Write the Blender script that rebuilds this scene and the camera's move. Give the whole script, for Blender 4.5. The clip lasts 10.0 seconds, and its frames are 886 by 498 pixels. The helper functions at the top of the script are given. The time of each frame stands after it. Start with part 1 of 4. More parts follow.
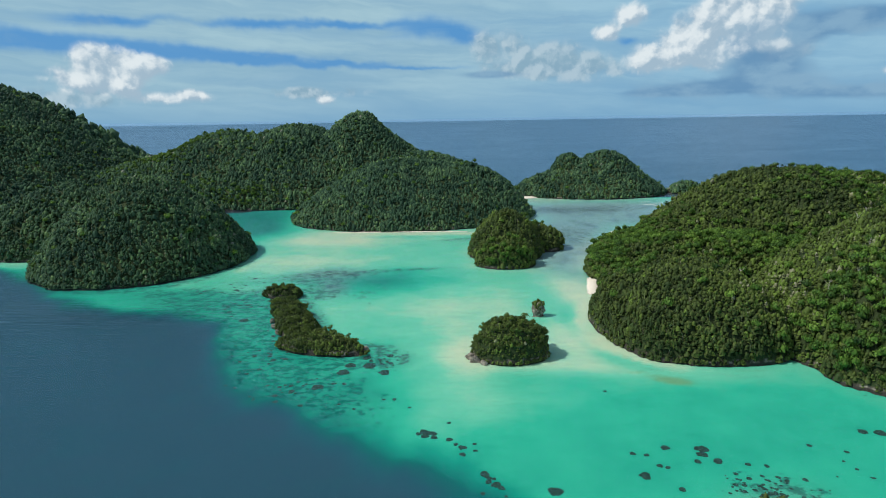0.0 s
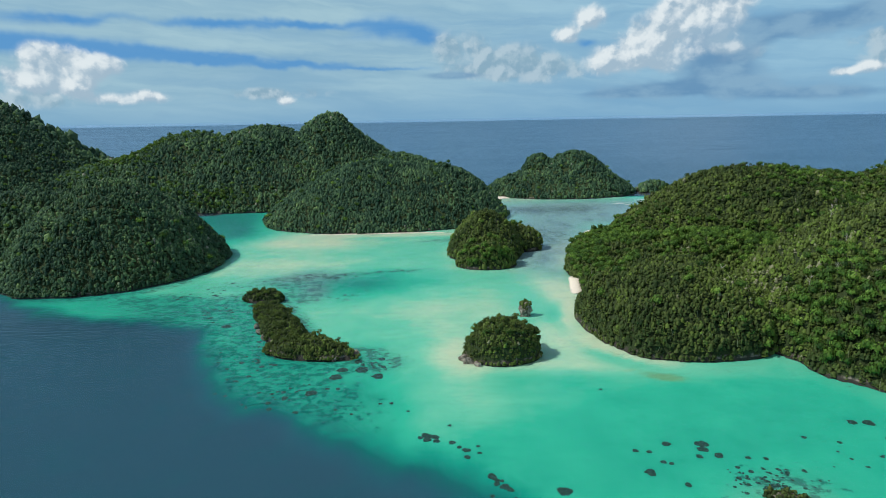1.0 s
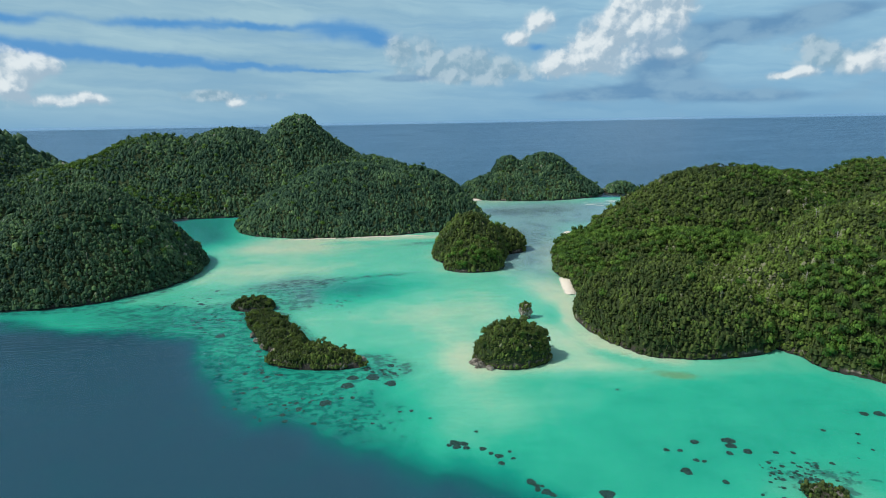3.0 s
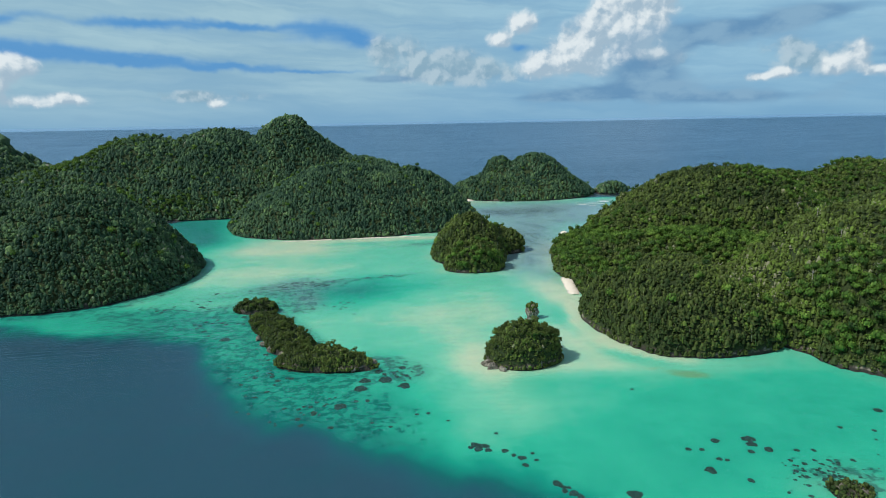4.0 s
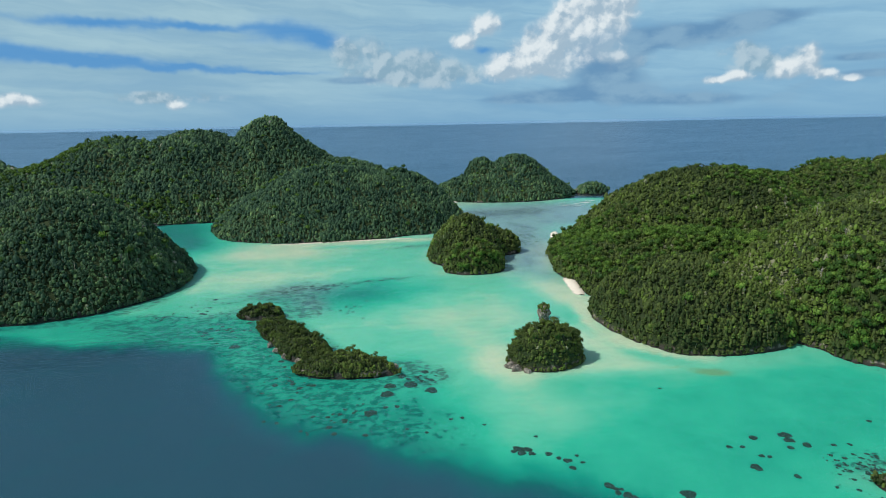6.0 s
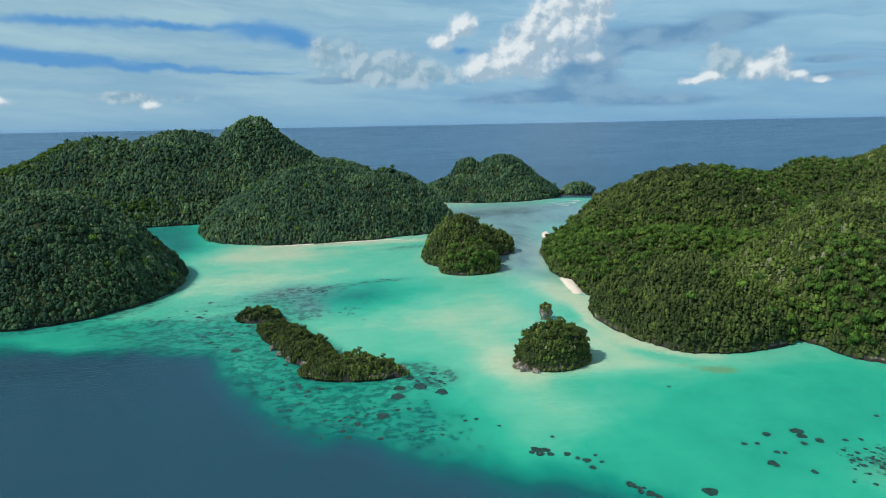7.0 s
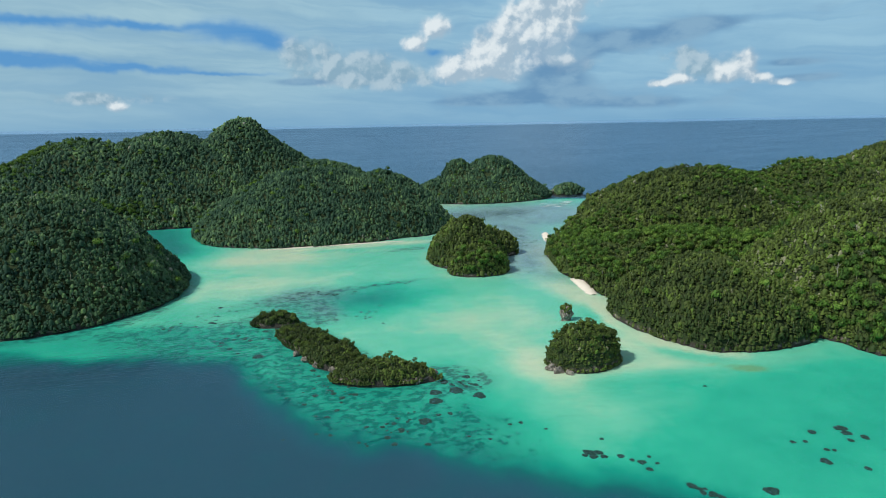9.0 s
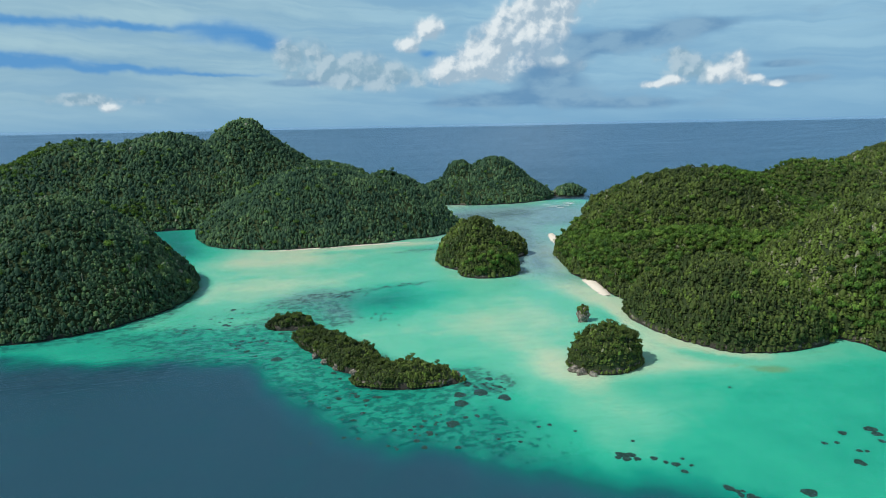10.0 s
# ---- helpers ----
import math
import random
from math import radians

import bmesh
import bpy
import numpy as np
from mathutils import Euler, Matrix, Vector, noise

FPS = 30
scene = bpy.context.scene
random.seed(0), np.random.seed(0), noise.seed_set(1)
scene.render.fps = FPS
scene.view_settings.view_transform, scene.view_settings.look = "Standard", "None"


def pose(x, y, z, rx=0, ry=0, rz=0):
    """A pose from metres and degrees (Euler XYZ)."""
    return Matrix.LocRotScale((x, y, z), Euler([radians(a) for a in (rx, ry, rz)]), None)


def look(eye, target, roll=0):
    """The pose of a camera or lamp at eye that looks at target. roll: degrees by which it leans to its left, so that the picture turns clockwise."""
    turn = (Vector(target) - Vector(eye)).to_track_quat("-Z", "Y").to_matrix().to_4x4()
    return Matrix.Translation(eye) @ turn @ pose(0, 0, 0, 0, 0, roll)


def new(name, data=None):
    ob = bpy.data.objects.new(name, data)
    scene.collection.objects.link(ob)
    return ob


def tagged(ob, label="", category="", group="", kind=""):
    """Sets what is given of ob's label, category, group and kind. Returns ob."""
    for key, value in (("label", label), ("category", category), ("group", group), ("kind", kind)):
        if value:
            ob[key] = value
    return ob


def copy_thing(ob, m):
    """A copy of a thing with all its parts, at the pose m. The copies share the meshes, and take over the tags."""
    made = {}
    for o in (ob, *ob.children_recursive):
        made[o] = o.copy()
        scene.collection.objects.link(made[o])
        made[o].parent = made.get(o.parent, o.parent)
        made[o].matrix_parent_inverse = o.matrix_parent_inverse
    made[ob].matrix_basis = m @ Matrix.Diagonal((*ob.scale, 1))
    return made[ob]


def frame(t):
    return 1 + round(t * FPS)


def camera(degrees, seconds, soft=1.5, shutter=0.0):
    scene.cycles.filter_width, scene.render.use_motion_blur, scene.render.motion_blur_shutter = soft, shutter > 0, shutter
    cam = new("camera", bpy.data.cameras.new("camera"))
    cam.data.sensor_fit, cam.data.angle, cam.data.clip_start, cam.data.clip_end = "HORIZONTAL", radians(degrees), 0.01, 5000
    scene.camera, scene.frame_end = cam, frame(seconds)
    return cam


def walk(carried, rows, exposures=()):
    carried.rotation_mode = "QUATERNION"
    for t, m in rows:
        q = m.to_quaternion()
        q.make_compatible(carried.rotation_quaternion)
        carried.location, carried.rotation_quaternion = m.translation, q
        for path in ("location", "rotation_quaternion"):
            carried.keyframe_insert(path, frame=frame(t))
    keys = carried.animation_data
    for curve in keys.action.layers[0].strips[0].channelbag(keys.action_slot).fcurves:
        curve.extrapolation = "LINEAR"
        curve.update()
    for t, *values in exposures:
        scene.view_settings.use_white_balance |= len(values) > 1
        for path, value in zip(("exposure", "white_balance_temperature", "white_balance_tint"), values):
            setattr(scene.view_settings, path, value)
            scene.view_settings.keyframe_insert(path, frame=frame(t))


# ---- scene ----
cam = camera(71.7, 10.0, soft=1.0)
PATH = [
    (0, (0.006, 0.001, 100.007), (0.005, 1.959, 99.598), -0.9),
    (0.5, (-5.681, 0.937, 99.962), (-5.626, 2.894, 99.554), -0.9),
    (1, (-11.299, 2.067, 100.008), (-11.185, 4.022, 99.6), -1.0),
    (1.5, (-16.896, 3.401, 99.946), (-16.723, 5.352, 99.54), -1.0),
    (2, (-22.49, 4.81, 100.007), (-22.286, 6.758, 99.602), -1.0),
    (2.5, (-28.048, 6.228, 99.975), (-27.816, 8.173, 99.572), -1.0),
    (4, (-44.617, 11.056, 99.952), (-44.307, 12.99, 99.551), -1.1),
    (4.5, (-50.11, 12.785, 99.952), (-49.773, 14.715, 99.552), -1.1),
    (5, (-55.7, 14.587, 99.898), (-55.336, 16.513, 99.499), -1.1),
    (5.5, (-61.192, 16.467, 99.895), (-60.802, 18.388, 99.497), -1.1),
    (7, (-77.839, 22.408, 99.865), (-77.355, 24.307, 99.468), -1.1),
    (7.5, (-83.328, 24.604, 99.914), (-82.81, 26.495, 99.518), -1.1),
    (8, (-88.758, 26.877, 99.92), (-88.229, 28.765, 99.525), -1.1),
    (8.5, (-94.206, 29.298, 99.925), (-93.656, 31.18, 99.53), -1.1),
    (9, (-99.633, 31.64, 99.903), (-99.069, 33.518, 99.509), -1.1),
    (9.5, (-104.988, 34.095, 99.905), (-104.411, 35.969, 99.512), -1.1),
    (10, (-110.253, 36.539, 99.948), (-109.67, 38.411, 99.557), -1.1),
]
walk(cam, [(t, look(eye, target, roll)) for t, eye, target, roll in PATH])

# ---- world, sun, exposure ----
SUN_AZ, SUN_EL = radians(-98), radians(49)
sun_way = Vector((math.sin(SUN_AZ) * math.cos(SUN_EL), math.cos(SUN_AZ) * math.cos(SUN_EL), math.sin(SUN_EL)))
sun = new("sun", bpy.data.lights.new("sun", "SUN"))
sun.data.energy, sun.data.angle, sun.data.color = 3.5, radians(0.6), (1.0, 0.96, 0.88)
sun.matrix_world = look(sun_way * 2000, (0, 0, 0))
scene.view_settings.exposure = 0.0

# cloud masses as azimuth, elevation, half width, half height in degrees
CUMULUS = [
    (27.6, 11.4, 3.4, 1.9), (25.6, 9.2, 2.5, 1.8), (23.2, 7.5, 2.5, 1.4), (20.6, 6.0, 2.4, 1.2), (18.4, 4.7, 2.1, 1.0), (22.2, 4.9, 2.2, 1.0), (26.4, 7.0, 2.0, 1.3), (14.5, 7.2, 1.2, 0.6), (16.4, 8.6, 1.2, 0.9),
    (35.9, 3.2, 0.9, 0.35), (37.4, 3.5, 0.9, 0.4), (41.0, 3.9, 0.8, 0.8), (42.6, 4.6, 0.7, 0.9), (43.6, 3.4, 0.9, 0.4), (45.2, 2.9, 0.8, 0.3), (27.4, 5.5, 1.1, 0.5),
    (-28.7, 5.2, 1.3, 1.0), (-26.6, 5.1, 1.7, 1.0), (-24.4, 4.7, 1.3, 0.7), (-29.6, 3.6, 2.1, 0.9), (-26.4, 3.2, 1.7, 0.7), (-21.3, 2.4, 1.4, 0.5), (-24.4, 2.2, 1.5, 0.5), (-10.3, 2.0, 0.8, 0.4),
]
GREY = [(4.8, 6.4, 2.2, 1.4), (9.5, 5.4, 4.0, 1.3), (12.5, 4.3, 4.0, 1.0), (7.0, 4.3, 4.0, 0.6), (-30.5, 2.2, 4.0, 0.8), (40.0, 4.3, 3.5, 1.2), (37.5, 5.6, 1.5, 0.6), (28.5, 5.2, 2.2, 1.0), (-12.0, 2.6, 5.0, 0.5)]
SHADED = [(26.6, 5.7, 3.0, 1.4), (30.0, 6.7, 3.6, 1.0), (35.0, 7.1, 3.8, 0.8), (39.6, 7.8, 3.2, 0.6), (24.5, 2.5, 5.5, 0.6), (20.4, 2.1, 4.5, 0.35), (27.2, 3.7, 3.2, 1.2), (33.4, 1.7, 6.0, 0.5), (45.6, 4.4, 1.9, 0.3), (46.6, 3.2, 2.2, 0.28), (4.6, 4.0, 2.6, 0.3)]
GAPS = [(-40.0, 7.0, 5.0, 0.9), (-34.0, 6.5, 5.0, 0.85), (-28.0, 6.2, 5.0, 0.75), (-21.5, 5.8, 5.0, 0.6), (-15.0, 5.4, 5.0, 0.45), (-8.5, 5.0, 5.0, 0.32), (-2.5, 4.7, 4.0, 0.2), (-1.5, 8.0, 3.6, 0.95), (2.2, 7.4, 1.6, 0.8), (-8.0, 8.4, 4.0, 0.35), (-27.0, 8.2, 4.5, 0.45), (-16.0, 8.3, 5.0, 0.4), (16.2, 6.4, 0.9, 0.4)]


class Nodes:
    """Short calls for building a node tree."""

    def __init__(self, tree):
        self.tree = tree
        tree.nodes.clear()

    def add(self, kind, **sets):
        n = self.tree.nodes.new(kind)
        for k, v in sets.items():
            n.inputs[k.replace("_", " ")].default_value = v
        return n

    def put(self, socket, value):
        if isinstance(value, bpy.types.NodeSocket):
            self.tree.links.new(value, socket)
        else:
            socket.default_value = value

    def math(self, op, a, b=0.0, c=0.0, clamp=False):
        n = self.tree.nodes.new("ShaderNodeMath")
        n.operation, n.use_clamp = op, clamp
        for s, v in zip(n.inputs, (a, b, c)):
            self.put(s, v)
        return n.outputs[0]

    def vec(self, op, a, b=(0, 0, 0)):
        n = self.tree.nodes.new("ShaderNodeVectorMath")
        n.operation = op
        self.put(n.inputs[0], a)
        self.put(n.inputs[1], b)
        return n.outputs["Value" if op in ("DOT_PRODUCT", "LENGTH") else "Vector"]

    def noise(self, where, scale, detail=4.0, rough=0.55, distort=0.0):
        n = self.add("ShaderNodeTexNoise", Scale=scale, Detail=detail, Roughness=rough, Distortion=distort)
        self.put(n.inputs["Vector"], where)
        return n.outputs["Fac"]

    def step(self, value, lo, hi):
        n = self.tree.nodes.new("ShaderNodeMapRange")
        n.interpolation_type = "SMOOTHSTEP"
        for s, v in zip(n.inputs, (value, lo, hi)):
            self.put(s, v)
        return n.outputs[0]

    def mix(self, fac, a, b):
        n = self.tree.nodes.new("ShaderNodeMix")
        n.data_type = "RGBA"
        self.put(n.inputs[0], fac)
        for s, v in ((n.inputs[6], a), (n.inputs[7], b)):
            self.put(s, (*v, 1.0) if isinstance(v, tuple) else v)
        return n.outputs[2]

    def ramp(self, fac, stops):
        n = self.tree.nodes.new("ShaderNodeValToRGB")
        els = n.color_ramp.elements
        while len(els) < len(stops):
            els.new(0.5)
        for e, (p, c) in zip(els, stops):
            e.position, e.color = p, (*c, 1.0)
        self.put(n.inputs[0], fac)
        return n.outputs[0]

    def link(self, a, b):
        self.tree.links.new(a, b)


def build_sky():
    world = bpy.data.worlds.new("sky")
    world.use_nodes = True
    scene.world = world
    n = Nodes(world.node_tree)
    sky = n.add("ShaderNodeTexSky")
    sky.sky_type, sky.sun_disc = "NISHITA", False
    sky.sun_elevation, sky.sun_rotation = SUN_EL, SUN_AZ
    sky.air_density, sky.dust_density, sky.ozone_density = 1.0, 0.4, 1.5
    way = n.add("ShaderNodeTexCoord").outputs["Generated"]
    sep = n.add("ShaderNodeSeparateXYZ")
    n.link(way, sep.inputs[0])
    az = n.math("MULTIPLY", n.math("ARCTAN2", sep.outputs[0], sep.outputs[1]), 57.2958)
    el = n.math("MULTIPLY", n.math("ARCSINE", sep.outputs[2]), 57.2958)
    flat = n.add("ShaderNodeCombineXYZ")
    n.link(az, flat.inputs[0])
    n.link(el, flat.inputs[1])
    flat = flat.outputs[0]

    def masses(where, blobs):
        total = 0.0
        for a, e, sa, se in blobs:
            d = n.vec("MULTIPLY", n.vec("SUBTRACT", where, (a, e, 0)), (1 / sa, 1 / se, 0))
            g = n.math("EXPONENT", n.math("MULTIPLY", n.vec("DOT_PRODUCT", d, d), -1.0))
            total = n.math("ADD", total, g)
        return total

    def puff(where, scale):
        v = n.tree.nodes.new("ShaderNodeTexVoronoi")
        v.voronoi_dimensions, v.feature = "2D", "SMOOTH_F1"
        v.inputs["Scale"].default_value, v.inputs["Smoothness"].default_value = scale, 0.6
        n.put(v.inputs["Vector"], where)
        return n.math("SUBTRACT", 0.45, v.outputs["Distance"])

    def bent(where, much, scale):
        """The same direction, shifted by slow noise."""
        shift = n.add("ShaderNodeCombineXYZ")
        for k, off in enumerate(((3, 8, 1), (17, 2, 5))):
            n.link(n.math("MULTIPLY", n.math("SUBTRACT", n.noise(n.vec("ADD", where, off), scale, 3.0), 0.5), much), shift.inputs[k])
        return n.vec("ADD", where, shift.outputs[0])

    # billows: the same heaps twice, the second a little towards the sun
    def heaps(where):
        w = bent(where, 1.6, 0.9)
        return n.math("ADD", n.math("MULTIPLY", puff(w, 0.42), 1.1), n.math("ADD", n.math("MULTIPLY", puff(w, 1.0), 0.55), n.math("MULTIPLY", puff(w, 2.6), 0.16)))

    nearer = n.vec("ADD", flat, (-0.36, 0.46, 0))
    here, there = heaps(flat), heaps(nearer)
    mass, grey_mass = masses(flat, CUMULUS), masses(flat, GREY)
    turned = n.math("SUBTRACT", here, there)
    lit = n.step(n.math("MULTIPLY_ADD", n.math("SUBTRACT", mass, masses(nearer, CUMULUS)), 0.7, turned), -0.30, 0.50)
    body = n.math("ADD", n.math("MULTIPLY", mass, 1.45), n.math("MULTIPLY", here, n.step(mass, 0.02, 0.4)))
    cumulus = n.step(body, 0.16, 1.15)
    grey = n.step(n.math("ADD", grey_mass, n.math("MULTIPLY", here, n.math("MULTIPLY", n.step(grey_mass, 0.05, 0.6), 1.1))), 0.15, 1.1)
    grey_lit = n.step(turned, -0.34, 0.34)
    wild = n.noise(n.vec("MULTIPLY", flat, (0.06, 0.16, 1)), 1.0, 6.0, 0.6)
    # veil in streaks that sink to the right
    tilted = n.add("ShaderNodeCombineXYZ")
    n.link(az, tilted.inputs[0])
    n.link(n.math("MULTIPLY_ADD", az, 0.055, el), tilted.inputs[1])
    tilted = bent(tilted.outputs[0], 1.0, 0.3)
    streak = n.noise(n.vec("MULTIPLY", n.vec("ADD", tilted, (0, 40, 3)), (0.05, 0.45, 1)), 1.0, 4.0, 0.55, 0.6)
    thread = n.noise(n.vec("MULTIPLY", n.vec("ADD", tilted, (9, 7, 3)), (0.10, 0.8, 1)), 1.0, 5.0, 0.52, 0.8)
    gap = n.math("ADD", masses(bent(flat, 1.3, 0.35), GAPS), n.math("MULTIPLY", n.math("SUBTRACT", thread, 0.5), 1.0))
    veil = n.math("SUBTRACT", n.math("MULTIPLY_ADD", streak, 0.5, 0.72), n.math("MULTIPLY", n.step(gap, 0.02, 1.15), 0.98), clamp=True)
    haze = n.math("EXPONENT", n.math("MULTIPLY", n.math("MAXIMUM", el, 0.0), -0.42))
    lump = n.noise(bent(n.vec("MULTIPLY", flat, (0.6, 1.1, 1)), 0.6, 0.8), 0.5, 5.0, 0.5)
    uneven = n.math("MULTIPLY", n.math("SUBTRACT", lump, 0.5), 1.5)
    shade = n.step(n.math("ADD", masses(flat, SHADED), uneven), 0.05, 0.8)

    base = n.vec("MULTIPLY", sky.outputs[0], (0.085, 0.085, 0.085))
    blue = n.mix(0.9, base, (0.080, 0.295, 0.62))
    white = n.mix(n.step(az, -10.0, 30.0), (0.335, 0.525, 0.62), (0.275, 0.49, 0.65))
    pale = n.mix(n.step(n.math("MULTIPLY_ADD", thread, 0.6, n.math("MULTIPLY", streak, 0.7)), 0.45, 0.9), n.vec("MULTIPLY", white, (0.80, 0.87, 0.94)), n.vec("MULTIPLY", white, (1.16, 1.11, 1.07)))
    col = n.mix(veil, blue, pale)
    col = n.mix(n.math("MULTIPLY", haze, 0.75), col, (0.17, 0.365, 0.57))
    col = n.mix(n.math("MULTIPLY", grey, 0.8), col, n.mix(grey_lit, (0.25, 0.40, 0.51), (0.46, 0.59, 0.67)))
    col = n.mix(n.math("MULTIPLY", shade, n.math("SUBTRACT", 0.88, n.math("MULTIPLY", cumulus, 0.2))), col, n.mix(n.step(lump, 0.36, 0.64), (0.125, 0.275, 0.465), (0.23, 0.40, 0.56)))
    col = n.mix(n.math("MULTIPLY", cumulus, n.math("SUBTRACT", 0.95, n.math("MULTIPLY", shade, 0.35))), col, n.mix(lit, (0.36, 0.49, 0.60), (0.76, 0.83, 0.86)))
    # broken cloud goes on over the rest of the dome
    top = n.step(el, 12.0, 25.0)
    col = n.mix(top, col, n.mix(n.step(wild, 0.42, 0.62), base, (0.62, 0.68, 0.74)))
    bg = n.add("ShaderNodeBackground", Strength=1.0)
    n.link(col, bg.inputs[0])
    n.link(bg.outputs[0], n.add("ShaderNodeOutputWorld").inputs[0])


build_sky()

# ---- materials ----


def surface(name, colour, rough=0.8, bump=None, spec=0.3, translucent=0.0):
    """colour and bump are functions of the tree's Nodes; bump gives height, strength and distance."""
    m = bpy.data.materials.new(name)
    m.use_nodes = True
    n = Nodes(m.node_tree)
    p = n.add("ShaderNodeBsdfPrincipled", Roughness=rough)
    p.inputs["Specular IOR Level"].default_value = spec
    c = colour(n)
    n.link(c, p.inputs["Base Color"])
    if bump:
        h, strength, far = bump(n)
        b = n.add("ShaderNodeBump", Strength=strength, Distance=far)
        n.link(h, b.inputs["Height"])
        n.link(b.outputs[0], p.inputs["Normal"])
    out = p.outputs[0]
    if translucent:
        t = n.add("ShaderNodeBsdfTranslucent")
        n.link(n.mix(0.5, c, (0.16, 0.24, 0.03)), t.inputs[0])
        mix = n.add("ShaderNodeMixShader")
        mix.inputs[0].default_value = translucent
        n.link(out, mix.inputs[1])
        n.link(t.outputs[0], mix.inputs[2])
        out = mix.outputs[0]
    n.link(out, n.add("ShaderNodeOutputMaterial").inputs[0])
    return m


def spot(n):
    return n.add("ShaderNodeNewGeometry").outputs["Position"]


def attribute(n, name):
    a = n.add("ShaderNodeAttribute")
    a.attribute_name = name
    return a.outputs["Fac"]


LEAF_STOPS = [(0.0, (0.027, 0.048, 0.018)), (0.3, (0.057, 0.093, 0.03)), (0.55, (0.102, 0.143, 0.04)), (0.78, (0.139, 0.213, 0.045)), (0.93, (0.192, 0.314, 0.056)), (1.0, (0.32, 0.33, 0.21))]


def leaf_colour(n):
    fine = n.add("ShaderNodeNewGeometry").outputs["Random Per Island"]
    v = n.math("ADD", attribute(n, "tint"), n.math("MULTIPLY", n.math("SUBTRACT", fine, 0.5), 0.22), clamp=True)
    return n.ramp(v, LEAF_STOPS)


# leaf greens shifted towards blue, standing in for haze over the distance
HAZE_LEAF_STOPS = [(0.0, (0.019, 0.056, 0.038)), (0.3, (0.044, 0.104, 0.06)), (0.55, (0.086, 0.168, 0.084)), (0.78, (0.14, 0.251, 0.101)), (0.93, (0.221, 0.356, 0.137)), (1.0, (0.32, 0.34, 0.26))]


def haze_leaf_colour(n):
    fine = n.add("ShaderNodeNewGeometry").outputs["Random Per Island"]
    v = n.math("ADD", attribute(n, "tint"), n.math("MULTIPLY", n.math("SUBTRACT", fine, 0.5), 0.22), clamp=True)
    return n.ramp(v, HAZE_LEAF_STOPS)


def tree_leaf_colour(n):
    rnd = n.add("ShaderNodeObjectInfo").outputs["Random"]
    fine = n.add("ShaderNodeNewGeometry").outputs["Random Per Island"]
    v = n.math("ADD", n.math("MULTIPLY_ADD", rnd, 0.45, 0.24), n.math("MULTIPLY", n.math("SUBTRACT", fine, 0.5), 0.3), clamp=True)
    return n.ramp(v, LEAF_STOPS)


M_FOREST = surface("forest_leaves", leaf_colour, 0.6, spec=0.14, translucent=0.32)
M_HAZE_LEAF = surface("haze_tinted_green_leaves", haze_leaf_colour, 0.6, spec=0.14, translucent=0.32)


def broad_colour(n):
    fine = n.add("ShaderNodeNewGeometry").outputs["Random Per Island"]
    v = n.math("ADD", attribute(n, "tint"), n.math("MULTIPLY", n.math("SUBTRACT", fine, 0.5), 0.4), clamp=True)
    return n.ramp(v, [(0.0, (0.024, 0.060, 0.017)), (0.4, (0.060, 0.130, 0.026)), (0.7, (0.105, 0.215, 0.036)), (1.0, (0.20, 0.33, 0.06))])


M_BROAD = surface("broad_leaves", broad_colour, 0.55, spec=0.16, translucent=0.3)
M_TREE = surface("tree_leaves", tree_leaf_colour, 0.6, spec=0.14, translucent=0.32)
M_BARK = surface("pale_bark", lambda n: n.mix(n.noise(spot(n), 3.0, 4), (0.16, 0.14, 0.11), (0.36, 0.34, 0.29)), 0.85)
M_DEAD = surface("bleached_wood", lambda n: n.mix(n.noise(spot(n), 2.0, 4), (0.30, 0.28, 0.24), (0.52, 0.50, 0.45)), 0.85)


def ground_colour(n):
    p = spot(n)
    z = n.add("ShaderNodeSeparateXYZ")
    n.link(p, z.inputs[0])
    rock = n.mix(n.step(n.noise(p, 0.22, 7, 0.7), 0.45, 0.72), (0.050, 0.045, 0.036), (0.40, 0.35, 0.29))
    wet = n.step(z.outputs[2], 0.5, 1.1)
    rock = n.mix(wet, (0.045, 0.042, 0.036), rock)
    soil = n.mix(n.noise(p, 0.15, 5), (0.020, 0.036, 0.012), (0.042, 0.066, 0.019))
    up = n.math("ADD", z.outputs[2], n.math("MULTIPLY", n.math("SUBTRACT", n.noise(p, 0.25, 4), 0.5), 4.0))
    return n.mix(n.step(up, 1.2, 2.4), rock, soil)


M_GROUND = surface("limestone_and_soil", ground_colour, 0.9, lambda n: (n.noise(spot(n), 0.9, 8, 0.7), 0.9, 1.2))
M_ROCK = surface("weathered_limestone", lambda n: n.mix(n.step(n.noise(spot(n), 0.7, 7, 0.7), 0.35, 0.7), (0.09, 0.08, 0.065), (0.44, 0.39, 0.33)), 0.9,
                 lambda n: (n.noise(spot(n), 1.2, 8, 0.7), 1.0, 0.8))
M_SAND = surface("coral_sand", lambda n: n.mix(n.noise(spot(n), 0.4, 6, 0.6), (0.62, 0.55, 0.44), (0.80, 0.75, 0.65)), 0.9,
                 lambda n: (n.noise(spot(n), 3.0, 6), 0.3, 0.1))
M_CORAL = surface("coral_under_water", lambda n: n.mix(n.step(n.noise(spot(n), 1.4, 6, 0.7), 0.4, 0.68), (0.006, 0.040, 0.034), (0.034, 0.104, 0.080)), 0.9,
                  lambda n: (n.noise(spot(n), 2.5, 6), 0.8, 0.4))
M_FOAM = surface("sea_foam", lambda n: n.mix(n.noise(spot(n), 1.0, 5), (0.62, 0.68, 0.70), (0.85, 0.88, 0.88)), 0.7)


